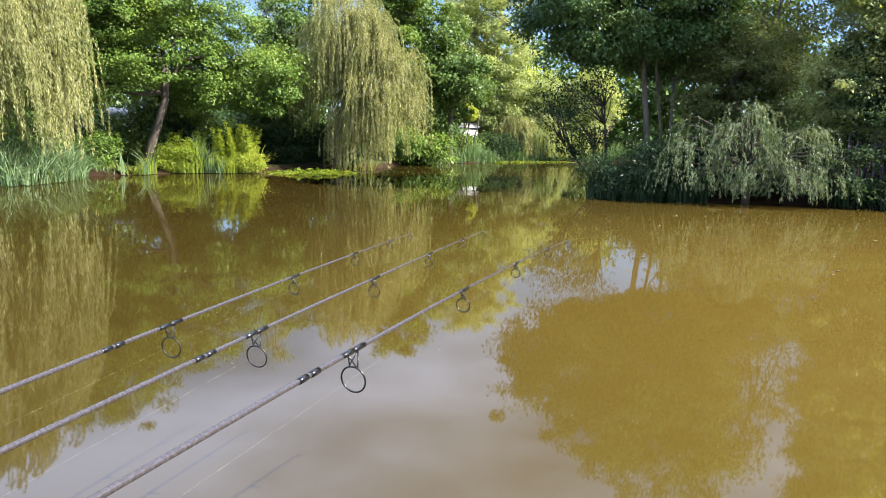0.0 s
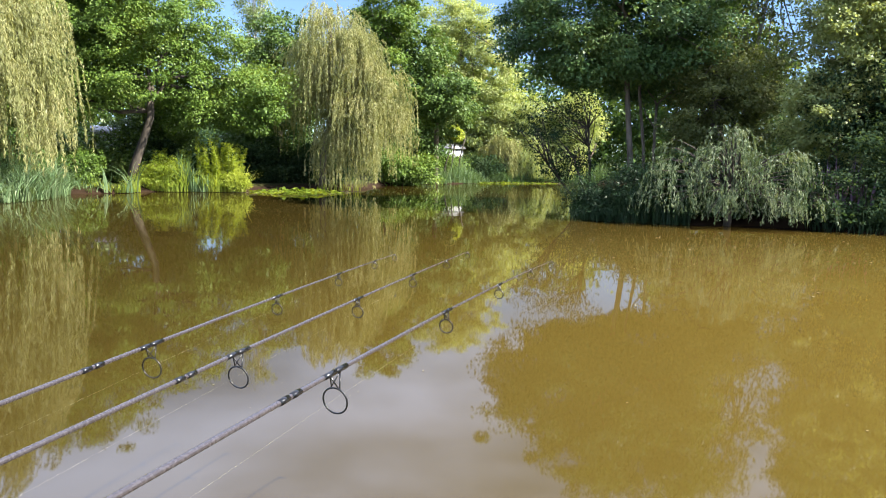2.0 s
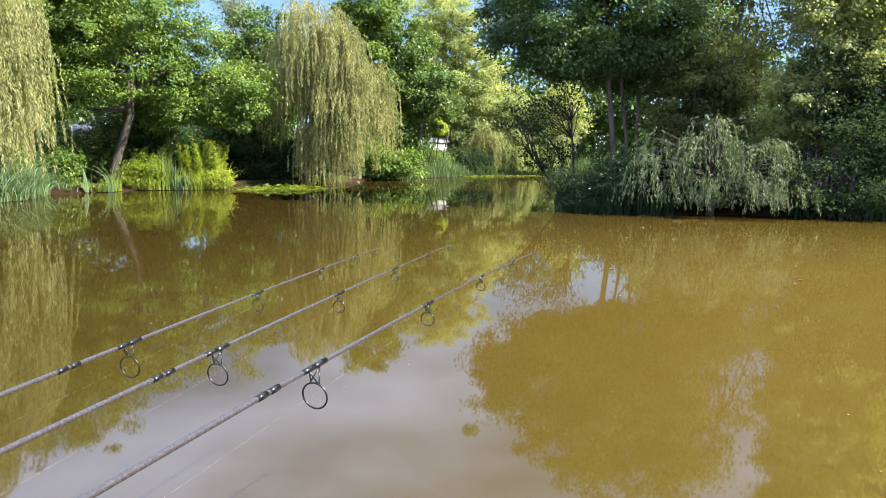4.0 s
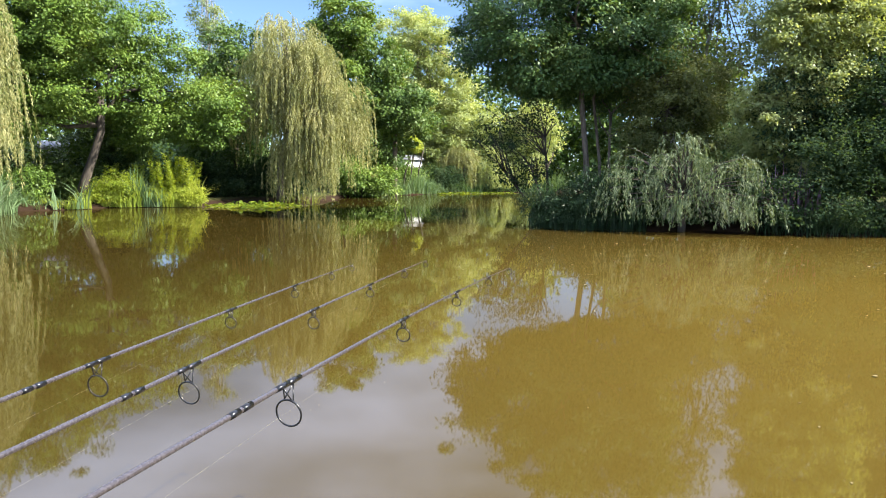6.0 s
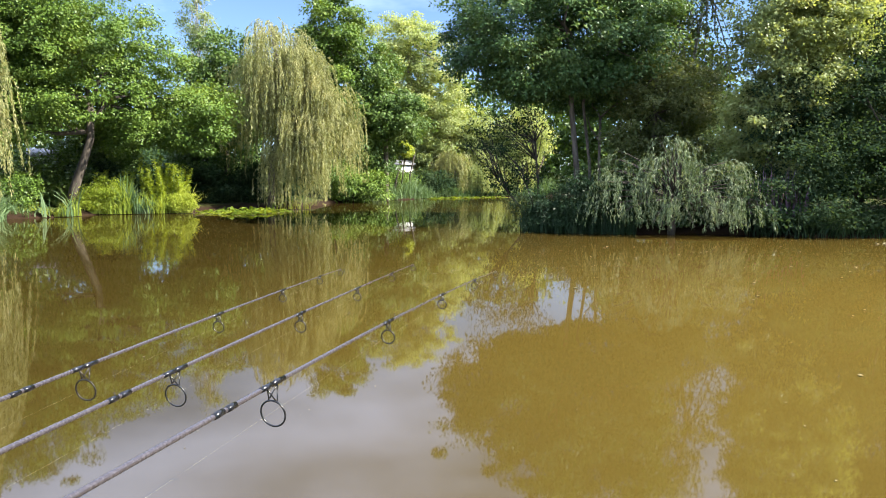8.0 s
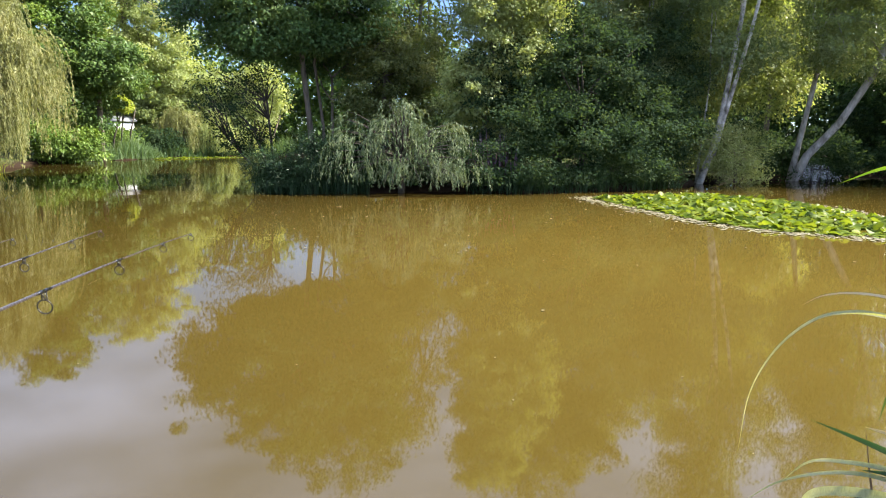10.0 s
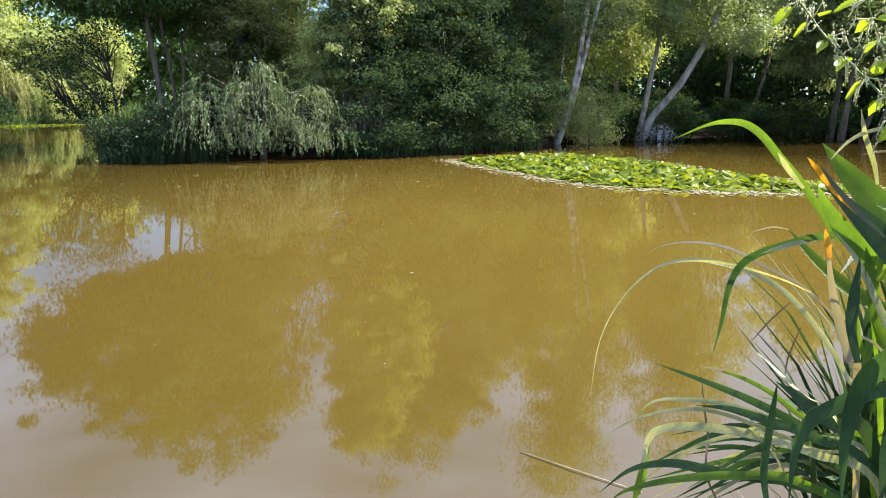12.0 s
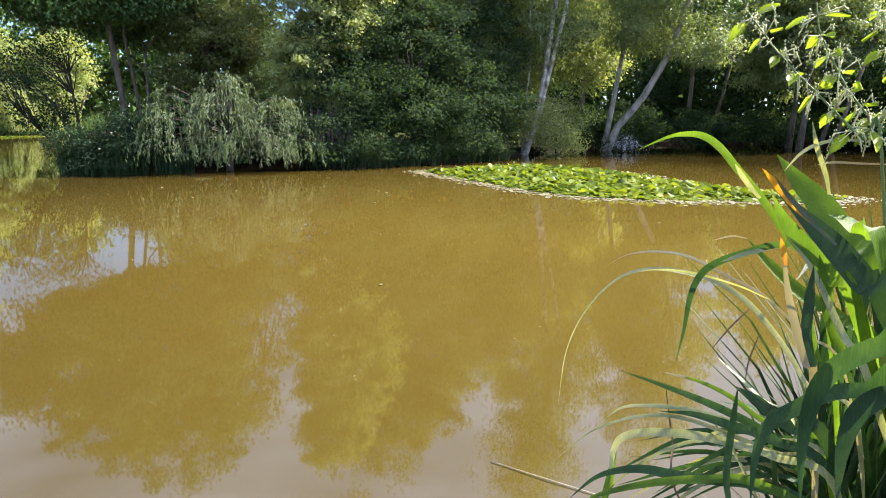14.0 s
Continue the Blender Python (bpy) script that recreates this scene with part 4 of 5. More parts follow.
for k in range(44):
    x = rg.uniform(-8.6, -7.2) if k < 24 else rg.uniform(-10.3, -9.0)
    willowherb(foot(x, rg.uniform(25.9, 26.7)), rg.uniform(1.3, 2.1) if k < 24 else rg.uniform(0.8, 1.4), 400 + k)
blade_clump("reed_bed", "grey-green reeds at the channel's mouth", "reeds", scatter(rg, 1300, 0.95, 39.6, 3.50, 0.50, 0.02, 0.87), 1.2, 0.04, M_REED, 53, 0.35, kind="stuff")
blade_clump("reed_bed", "pale sunlit reeds at the channel's end", "reeds", scatter(rg, 1300, 9.4, 45.2, 2.60, 0.60, 0.05, 0.05), 1.2, 0.045, M_REED, 57, 0.4, kind="stuff")
blade_clump("sedge_bed", "dark sedge along the island's edge", "sedge", np.concatenate([scatter(rg, 900, 4.5, 17.5, 0.9, 0.45, 0.0, -0.6), scatter(rg, 700, 5.6, 16.95, 0.9, 0.3, 0.0, -0.35)]), 0.95, 0.02, M_SEDGE, 54, 0.35, kind="stuff")
blade_clump("reed_bed", "dark drooping reeds below the island thicket", "reeds", np.concatenate([scatter(rg, 1100, 13.2, 15.7, 3.4, 0.45, 0.0, 0.05), scatter(rg, 500, 10.2, 15.9, 1.2, 0.4, 0.0, -0.35)]), 1.05, 0.024, M_SEDGE, 59, 0.95, kind="stuff")
blade_clump("loosestrife_stand", "purple loosestrife spikes in the island thicket", "flowers", scatter(rg, 70, 9.9, 16.1, 0.9, 0.3, 0.45), 1.15, 0.05, M_PURPLE, 55, 0.1, kind="stuff")
CHANNEL_END = [(-1.4, 36.2), (0.3, 38.1), (1.6, 39.8), (2.3, 40.6), (3.5, 42.3), (5.6, 43.3), (7.9, 44.1), (11.0, 44.7)]
fringe = []
for (ax, ay), (bx, by) in zip(CHANNEL_END, CHANNEL_END[1:]):
    for _ in range(int(230 * math.hypot(bx - ax, by - ay))):
        u = rg.uniform(0, 1)
        fringe.append((ax + (bx - ax) * u + rg.normal(0, 0.12), ay + (by - ay) * u + abs(rg.normal(0, 0.3)), 0.02))
blade_clump("marsh_grass", "pale sunlit grass hanging to the water at the channel's end", "grass", fringe, 0.85, 0.045, M_REED, 58, 0.7, kind="stuff")
blade_clump("marsh_grass", "short yellow grass along the far margin", "grass", np.concatenate([scatter(rg, 700, -11.2, 24.4, 1.14, 0.57), scatter(rg, 60, -3.7, 28.6, 0.9, 0.3)]), 0.55, 0.03, M_REED_LIT, 56, 0.4, kind="stuff")


for x, y, r, h, seed in ((-10.0, 25.5, 0.5, 0.9, 89), (-9.5, 25.6, 0.45, 1.0, 88), (-10.35, 25.4, 0.3, 0.6, 85), (-7.6, 26.2, 0.45, 0.85, 87), (-7.1, 26.0, 0.35, 0.6, 86)):
    broad_tree("nettle_bank", "bright leafy weeds beside the reeds, sun put into their colour", "weeds", foot(x, y), [(0, 0, h * 0.5, r, 0.35, h * 0.5), (0.2, 0, h * 0.9, r * 0.5, 0.3, h * 0.45)], 1900, 0.10, M_BRIGHT, M_BARK,
               [([(0, 0, -0.1), (0, 0, h * 0.5), (0.05, 0, h)], 0.02, 0.012)], seed, limbs=4, clump=0.26, per=36, width=0.3, group="bank weeds")


# ---------------------------------------------------------------- small white buildings beyond the trees
def cabin(at, w, d, h, turn, label):
    root = thing("cabin", at, label, "building")
    root.matrix_world = Matrix.Translation(at) @ pose(0, 0, 0, 0, 0, turn)
    bm = bmesh.new()
    bmesh.ops.create_cube(bm, size=1, matrix=Matrix.Translation((0, 0, h / 2)) @ Matrix.Diagonal((w, d, h, 1)))
    bmesh.ops.bevel(bm, geom=bm.edges[:], offset=0.03, segments=1, affect='EDGES')
    part("wall", bm, M_WHITE, root)
    bm = bmesh.new()
    for s in (-1, 1):
        bmesh.ops.create_cube(bm, size=1, matrix=pose(0, s * d * 0.27, h + 0.24, -s * 22, 0, 0) @ Matrix.Diagonal((w + 0.3, d * 0.62, 0.06, 1)))
    part("roof", bm, M_ROOF, root, "pale grey sheet roof")
    for s in (-0.25, 0.25):
        bm = bmesh.new()
        bmesh.ops.create_cube(bm, size=1, matrix=Matrix.Translation((s * w, -d / 2 - 0.01, h * 0.58)) @ Matrix.Diagonal((w * 0.2, 0.04, h * 0.3, 1)))
        part("window", bm, M_PANE, root, "dark glazed window")
    return root


cabin((-13.6, 29.8, 0.2), 1.0, 1.2, 1.85, 25, "white cabin with a pale roof beyond the maple")
cabin((1.55, 45.6, 0.2), 1.15, 1.2, 1.75, 12, "white cabin with a pale roof beyond the channel")

# ---------------------------------------------------------------- fishing rods
def ring_mesh(bm, centre, normal, R, r, seg=26, sides=8):
    n = Vector(normal).normalized()
    a = n.orthogonal().normalized()
    b = n.cross(a)
    rows = []
    for i in range(seg):
        q = 2 * math.pi * i / seg
        d = a * math.cos(q) + b * math.sin(q)
        rows.append([bm.verts.new(Vector(centre) + d * (R + r * math.cos(p)) + n * r * math.sin(p))
                     for p in (2 * math.pi * j / sides for j in range(sides))])
    for i in range(seg):
        for j in range(sides):
            k, l = (i + 1) % seg, (j + 1) % sides
            bm.faces.new((rows[i][j], rows[k][j], rows[k][l], rows[i][l]))


def tube_into(bm, path, radii, sides=10):
    vs, fs = tube_data(path, radii, sides)
    vv = [bm.verts.new(v) for v in vs]
    for f in fs:
        bm.faces.new([vv[i] for i in f])


def fishing_rod(F, T, bow, guides, seed):
    """A two-piece rod. F: its joint, T: its tip. bow: how far it arches. guides: (place from joint 0 to tip 1, ring radius)."""
    F, T = Vector(F), Vector(T)
    ax = T - F

    def on(s):
        return F + ax * s + Vector((0, 0, bow * 4 * s * (1 - s) if s > 0 else bow * 4 * s))

    def rad(s):
        return 0.0047 * (1 - s) + 0.0018 * s if s >= 0 else 0.0047 + 0.0016 * min(1, -s)

    butt = -0.97
    root = thing("fishing_rod", on(butt), "slim grey carbon rod with black ring guides on rests", "fishing rod", "rods on the stand")
    inv = root.matrix_world.inverted()

    def P(name, bm, material, parent=root, label=""):
        bm.transform(inv)
        return part(name, bm, material, parent, label)

    bm = bmesh.new()
    ss = [butt + (1 - butt) * k / 40 for k in range(41)]
    tube_into(bm, [on(s) for s in ss], [rad(s) for s in ss], 12)
    P("blank", bm, M_BLANK)
    bm = bmesh.new()
    ss = [butt - 0.002 + 0.28 * k / 6 for k in range(7)]
    tube_into(bm, [on(s) for s in ss], [rad(s) + 0.0035 for s in ss], 14)
    P("handle", bm, M_BLACK, root, "black rubber-covered handle")
    for s0, s1 in ((-0.012, 0.002), (0.006, 0.020)):
        bm = bmesh.new()
        tube_into(bm, [on(s0), on((s0 + s1) / 2), on(s1)], [rad(s0) + 0.0006, rad(s0) + 0.0012, rad(s0) + 0.0006], 14)
        P("joint_collar", bm, M_BLACK, root, "black lacquered joint whipping")
    down = Vector((0, 0, -1))
    dirn = ax.normalized()
    for k, (s, R) in enumerate(guides):
        big = R > 0.012
        h = R * 1.0 if big else R * 0.5
        c = on(s) + down * (h + R + rad(s))
        nrm = (dirn + Vector((0, 0, 0.12))).normalized()
        bm = bmesh.new()
        ring_mesh(bm, c, nrm, R, 0.0017 if big else 0.0014)
        ring = P("guide_ring", bm, M_STEEL)
        bm = bmesh.new()
        side = dirn.cross(Vector((0, 0, 1))).normalized()
        top = c + Vector((0, 0, 1)) * R * 0.92
        gap = max(0.016, R * 1.1) * 0.62
        for sgn in (-1, 1):
            tube_into(bm, [on(s) + dirn * gap * 1.0 + down * rad(s), top + side * R * 0.38 * sgn], [0.0013, 0.0013], 6)
            tube_into(bm, [on(s) - dirn * gap * 1.0 + down * rad(s), top + side * R * 0.30 * sgn], [0.0013, 0.0013], 6)
        P("guide_frame", bm, M_STEEL, ring)
        u = gap / ax.length
        if k < len(guides) - 1:
            for q in (s - u, s + u):
                w = 0.0145 if big else 0.007
                w = w / ax.length * 1.6 * (1 - 0.4 * s)
                bm = bmesh.new()
                tube_into(bm, [on(q - w), on(q), on(q + w)], [rad(q) + 0.0005, rad(q) + 0.0010, rad(q) + 0.0005], 12)
                P("whipping", bm, M_BLACK)
    # line from the reel, through the rings, to the tip and down to the water
    pts = [on(-0.72) + down * 0.085]
    pts += [on(s) + down * (R * 1.85 + rad(s)) for s, R in guides]
    end = on(1.0) + dirn * 9.0 + Vector((0.6, 0, 0))
    end.z = -0.02
    pts.append(on(1.0) * 0.5 + end * 0.5 + Vector((0, 0, -0.12)))
    pts.append(end)
    bm = bmesh.new()
    tube_into(bm, pts, [0.00006] * len(pts), 5)
    P("line", bm, M_LINE, root, "fine pale nylon line")
    return on, rad


RINGS = (0.0245, 0.0175, 0.0138, 0.0120, 0.0105)
PLACES = [(0.080, 0.372, 0.612, 0.823, 1.0), (0.094, 0.407, 0.645, 0.845, 1.0), (0.100, 0.412, 0.662, 0.862, 1.0)]
ROD_LINES = [((-0.211, 1.039, 1.121), (0.507, 2.723, 1.099), 0.013), ((-0.451, 1.255, 1.079), (0.182, 2.972, 1.096), 0.005), ((-0.663, 1.334, 1.069), (-0.142, 3.088, 1.062), 0.005)]
RESTS = []
for k, (F, T, bow) in enumerate(ROD_LINES):
    on, rad = fishing_rod(F, T, bow, list(zip(PLACES[k], RINGS)), k)
    RESTS.append([on(-0.28) + Vector((0, 0, -rad(-0.28))), on(-0.80) + Vector((0, 0, -rad(-0.8) - 0.004))])


def rod_stand(points, label):
    """A bank stick with a cross bar and a cup under each rod."""
    pts = sorted([Vector(p) for p in points], key=lambda p: p.x)
    a, b = pts[0], pts[-1]
    mid = (a + b) / 2
    low = min(p.z for p in pts) - 0.05
    g = max(Z(mid.x, mid.y), -0.5)
    root = thing("rod_rest", (mid.x, mid.y, g), label, "rod rest", "rod rests")
    inv = root.matrix_world.inverted()

    def P(name, bm):
        bm.transform(inv)
        part(name, bm, M_STEEL, root)

    bm = bmesh.new()
    tube_into(bm, [(mid.x, mid.y, g - 0.25), (mid.x, mid.y, low)], [0.008, 0.008], 12)
    P("pole", bm)
    bm = bmesh.new()
    ends = [Vector((p.x, p.y, low)) for p in (a, b)]
    e = (ends[1] - ends[0]).normalized() * 0.04
    tube_into(bm, [ends[0] - e, ends[1] + e], [0.007, 0.007], 12)
    P("cross_bar", bm)
    for p in pts:
        q = ends[0] + (ends[1] - ends[0]) * max(0, min(1, (p - a).dot(b - a) / (b - a).length_squared))
        bm = bmesh.new()
        tube_into(bm, [q, Vector((p.x, p.y, p.z - 0.004))], [0.006, 0.006], 10)
        tube_into(bm, [Vector((p.x - 0.014, p.y + 0.005, p.z + 0.008)), Vector((p.x, p.y, p.z - 0.003)), Vector((p.x + 0.014, p.y - 0.005, p.z + 0.008))], [0.004, 0.005, 0.004], 8)
        P("cup", bm)


rod_stand([r[0] for r in RESTS], "black steel front rest holding three rods")
rod_stand([r[1] for r in RESTS], "black steel back rest holding three rods")


# ---------------------------------------------------------------- water lilies
def pad_mesh(name, R, curl, seed, material):
    rng = np.random.default_rng(seed)
    n = 14
    vs = [(0, 0, 0.0)]
    for ring in (0.55, 1.0):
        for k in range(n + 1):
            q = radians(20) + k / n * radians(320)
            w = 1 + 0.06 * math.sin(3 * q + seed)
            z = curl * R * ring ** 2 * (0.35 + 0.65 * math.sin(2 * q + seed)) + 0.02 * R * rng.normal()
            vs.append((math.cos(q) * R * ring * w, math.sin(q) * R * ring * w * 0.9, z))
    fs = [(0, 1 + k, 2 + k) for k in range(n)]
    o = n + 2
    fs += [(1 + k, o + k, o + k + 1, 2 + k) for k in range(n)]
    me = bpy.data.meshes.new(name)
    me.from_pydata(vs, [], fs)
    me.materials.append(material)
    me.polygons.foreach_set("use_smooth", [True] * len(me.polygons))
    return me


def inside(poly, x, y):
    return signed_distance(np.array([x]), np.array([y]), poly)[0]


def lily_bed(label, poly, count, singles, seed, rim=True):
    rng = np.random.default_rng(seed)
    pr = np.array(poly)
    root = thing("water_lily_bed", (pr[:, 0].mean(), pr[:, 1].mean(), 0), label, "water lilies")
    o = Vector(root.location)
    kinds = [pad_mesh("lily_leaf", 0.105, c, s, M_PAD) for s, c in enumerate((0.1, 0.35, -0.25, 0.5, 0.2, -0.4))]
    placed = []
    while len(placed) < count:
        x, y = rng.uniform(pr[:, 0].min(), pr[:, 0].max()), rng.uniform(pr[:, 1].min(), pr[:, 1].max())
        d = inside(poly, x, y)
        if d < -0.1:
            placed.append((x, y, d))
    placed.sort(key=lambda p: math.hypot(p[0], p[1]))
    rest_v, rest_f = [], []
    for k, (x, y, d) in enumerate(placed):
        s = rng.uniform(0.6, 1.15)
        up = rng.uniform(0.0, 0.15) * min(1, -d) if rng.random() < 0.8 else 0.01
        m = Matrix.LocRotScale((x - o.x, y - o.y, 0.012 + up), Euler((rng.normal(0, 0.33 if up > 0.03 else 0.05), rng.normal(0, 0.33 if up > 0.03 else 0.05), rng.uniform(0, 6.28))), (s, s, s))
        me = kinds[rng.integers(6)]
        if k < singles:
            ob = new("lily_leaf", me)
            ob.parent = root
            ob.matrix_basis = m
        else:
            b = len(rest_v)
            rest_v += [m @ v.co for v in me.vertices]
            rest_f += [tuple(b + i for i in p.vertices) for p in me.polygons]
    if rest_v:
        tagged(mesh_object("lily_leaves", rest_v, rest_f, M_PAD, root, True), kind="stuff")
    # dead, bleached leaves and scum gathered at the rim
    vs, fs = [], []
    n = len(poly)
    for k in range(n):
        a, b = Vector(poly[k]), Vector(poly[(k + 1) % n])
        for _ in range(int((b - a).length * (170 if rim else 14))):
            u = rng.uniform(0, 1)
            p = a + (b - a) * u + Vector((rng.normal(0, 0.2), rng.normal(0, 0.2)))
            r = rng.uniform(0.012, 0.05)
            q0 = rng.uniform(0, 6.28)
            base = len(vs)
            for j in range(6):
                q = q0 + j * math.pi / 3
                rr = r * rng.uniform(0.6, 1.3)
                vs.append((p.x - o.x + math.cos(q) * rr, p.y - o.y + math.sin(q) * rr, 0.006 + rng.uniform(0, 0.012)))
            fs.append(tuple(range(base, base + 6)))
    tagged(mesh_object("dead_leaves", vs, fs, M_SCUM, root), "bleached dead leaves and scum at the edge", kind="stuff")


BED_RIGHT = [(11.1, 13.8), (12.9, 13.9), (14.7, 13.5), (15.2, 12.1), (15.3, 10.5), (14.2, 8.2), (13.9, 6.4), (14.3, 4.6), (12.9, 4.7), (12.0, 5.5), (11.1, 6.35), (10.2, 7.5), (10.05, 8.6), (10.25, 10.0), (10.65, 11.9)]
BED_LEFT = [(-7.2, 26.7), (-5.9, 27.7), (-3.4, 28.2), (-3.2, 27.0), (-4.6, 24.4), (-6.2, 25.6)]
lily_bed("crowded bright green water-lily leaves with a bleached rim", BED_RIGHT, 2200, 295, 91)
lily_bed("scattered yellow-green water-lily leaves below the willow", BED_LEFT, 260, 0, 92, False)
BED_END = [(2.6, 40.4), (3.7, 41.9), (5.7, 42.9), (8.0, 43.7), (8.2, 43.1), (6.0, 42.1), (4.2, 41.1), (3.2, 40.0)]
lily_bed("thin pale green line of water-lily leaves at the channel's end", BED_END, 240, 0, 93, False)


def floating_flecks(count, seed):
    """Single dead leaves adrift on the open water, curled a little at the rim."""
    rng = np.random.default_rng(seed)
    vs, fs = [], []
    for _ in range(count):
        x, y = rng.uniform(2.0, 9.6), rng.uniform(4.5, 14.0)
        r, q0 = rng.uniform(0.012, 0.03), rng.uniform(0, 6.28)
        base = len(vs)
        for j in range(6):
            q = q0 + j * math.pi / 3
            rr = r * rng.uniform(0.5, 1.3)
            vs.append((x + math.cos(q) * rr, y + math.sin(q) * rr, 0.006 + rng.uniform(0, 0.012)))
        fs.append(tuple(range(base, base + 6)))
    tagged(mesh_object("floating_leaves", vs, fs, M_SCUM), "small pale dead leaves adrift on the pond", "leaves", kind="stuff")


floating_flecks(55, 94)


# ---------------------------------------------------------------- fountain
def fountain():
    rng = np.random.default_rng(95)
    root = thing("pond_fountain", (23.9, 16.6, 0.0), "low white spray of a pond aerator", "fountain")
    bm = bmesh.new()
    tube_into(bm, [(0, 0, -0.1), (0, 0, 0.06)], [0.22, 0.2], 16)
    part("float", bm, M_BLACK, root, "black float of the aerator")
    for x in (-0.55, -0.1, 0.32):
        bm = bmesh.new()
        tube_into(bm, [(x, -0.25, -0.2), (x, -0.25, 0.62)], [0.035, 0.035], 8)
        part("post", bm, M_BLACK, root, "dark post of the aerator's frame")
    bm = bmesh.new()
    tube_into(bm, [(-0.6, -0.25, 0.5), (0.38, -0.25, 0.5)], [0.03, 0.03], 8)
    part("rail", bm, M_BLACK, root, "dark rail of the aerator's frame")
    V, F = [], []
    for k in range(1700):
        a = rng.uniform(0, 6.28)
        jet = rng.uniform(0.25, 1.0)
        u = rng.uniform(0, 1)
        r = jet * u * 1.1
        z = 4 * (0.25 + 0.42 * (1 - jet) + 0.1 * rng.normal()) * u * (1 - u) + 0.02
        c = np.array([math.cos(a) * r, math.sin(a) * r, abs(z)]) + rng.normal(0, 0.03, 3)
        s = rng.uniform(0.003, 0.0075)
        b = len(V)
        V += [c + s * np.array(d) for d in ((1, 0, 0), (0, 1, 0), (-1, 0, 0), (0, -1, 0), (0, 0, 1.8), (0, 0, -1.8))]
        F += [(b, b + 1, b + 4), (b + 1, b + 2, b + 4), (b + 2, b + 3, b + 4), (b + 3, b, b + 4), (b + 1, b, b + 5), (b + 2, b + 1, b + 5), (b + 3, b + 2, b + 5), (b, b + 3, b + 5)]
    tagged(mesh_object("spray", V, F, M_SPRAY, root), "white falling water drops", kind="stuff")


fountain()


# ---------------------------------------------------------------- near plants on the bank
CLUMP = thing("bur_reed_clump", (1.62, 0.22, 0.05), "bur-reed and iris clump with bent, dying blades on the bank", "reeds")
blade_rng = np.random.default_rng(97)


def spline(points, n):
    """A smooth line through the points."""
    p = [Vector(q) for q in points]
    p = [p[0] * 2 - p[1]] + p + [p[-1] * 2 - p[-2]]
    out = []
    for k in range(1, len(p) - 2):
        for j in range(n):
            t = j / n
            a, b, c, d = p[k - 1], p[k], p[k + 1], p[k + 2]
            out.append(0.5 * ((2 * b) + (c - a) * t + (2 * a - 5 * b + 4 * c - d) * t * t + (3 * b - a - 3 * c + d) * t ** 3))
    out.append(p[-2])
    return out


def blade_mesh(bm, path, width, facing, full=0.45, fold=0.22):
    """A folded strap-shaped leaf along a path, widest in the middle, drawn out to a point."""
    n = len(path)
    rows = []
    for k, c in enumerate(path):
        u = k / (n - 1)
        d = (path[min(k + 1, n - 1)] - path[max(k - 1, 0)]).normalized()
        side = d.cross(facing)
        side = side.normalized() if side.length > 1e-4 else d.orthogonal().normalized()
        nrm = side.cross(d)
        w = width * 0.5 * (min(1, 0.55 + u) if u < full else max(0.03, 1 - ((u - full) / (1 - full)) ** 1.7))
        rows.append([bm.verts.new(c - side * w), bm.verts.new(c - nrm * w * fold), bm.verts.new(c + side * w)])
    for a, b in zip(rows, rows[1:]):
        bm.faces.new((a[0], a[1], b[1], b[0]))
        bm.faces.new((a[1], a[2], b[2], b[1]))


def near_blade(points, width, material, label="", rooted=True):
    width *= 0.72
    o = CLUMP.location
    p0 = Vector(points[0])
    root = Vector((1.60 + blade_rng.normal(0, 0.09), 0.20 + blade_rng.normal(0, 0.09), 0.08))
    mid = root * 0.45 + p0 * 0.55 + Vector((0.06, -0.04, 0.02))
    bm = bmesh.new()
    face = Vector((-0.8, -0.25, 0.45)) + Vector(blade_rng.normal(0, 0.28, 3))
    blade_mesh(bm, [q - o for q in spline(([root, mid] if rooted else []) + list(points), 7)], width, face, 0.62)
    part("blade", bm, material, CLUMP, label)


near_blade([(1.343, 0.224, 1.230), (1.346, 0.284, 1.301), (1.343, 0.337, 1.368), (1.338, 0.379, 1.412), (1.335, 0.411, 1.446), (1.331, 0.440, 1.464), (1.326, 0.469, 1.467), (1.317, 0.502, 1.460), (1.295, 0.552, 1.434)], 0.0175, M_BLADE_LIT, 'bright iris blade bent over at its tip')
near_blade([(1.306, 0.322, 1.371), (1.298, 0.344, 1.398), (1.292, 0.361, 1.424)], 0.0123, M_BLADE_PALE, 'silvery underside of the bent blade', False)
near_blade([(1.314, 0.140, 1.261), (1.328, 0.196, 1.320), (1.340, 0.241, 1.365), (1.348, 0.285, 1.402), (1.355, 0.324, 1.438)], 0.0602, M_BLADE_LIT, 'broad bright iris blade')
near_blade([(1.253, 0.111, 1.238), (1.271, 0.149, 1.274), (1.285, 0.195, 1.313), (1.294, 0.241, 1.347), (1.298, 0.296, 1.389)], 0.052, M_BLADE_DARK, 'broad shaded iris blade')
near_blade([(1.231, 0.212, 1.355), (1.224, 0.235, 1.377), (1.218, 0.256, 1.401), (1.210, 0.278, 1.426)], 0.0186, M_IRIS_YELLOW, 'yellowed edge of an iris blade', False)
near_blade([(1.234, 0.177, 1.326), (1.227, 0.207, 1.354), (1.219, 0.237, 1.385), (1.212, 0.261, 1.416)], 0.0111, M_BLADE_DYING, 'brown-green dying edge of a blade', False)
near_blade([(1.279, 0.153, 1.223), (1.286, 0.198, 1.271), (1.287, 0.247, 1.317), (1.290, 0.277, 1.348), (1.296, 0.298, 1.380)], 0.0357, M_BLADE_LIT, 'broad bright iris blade')
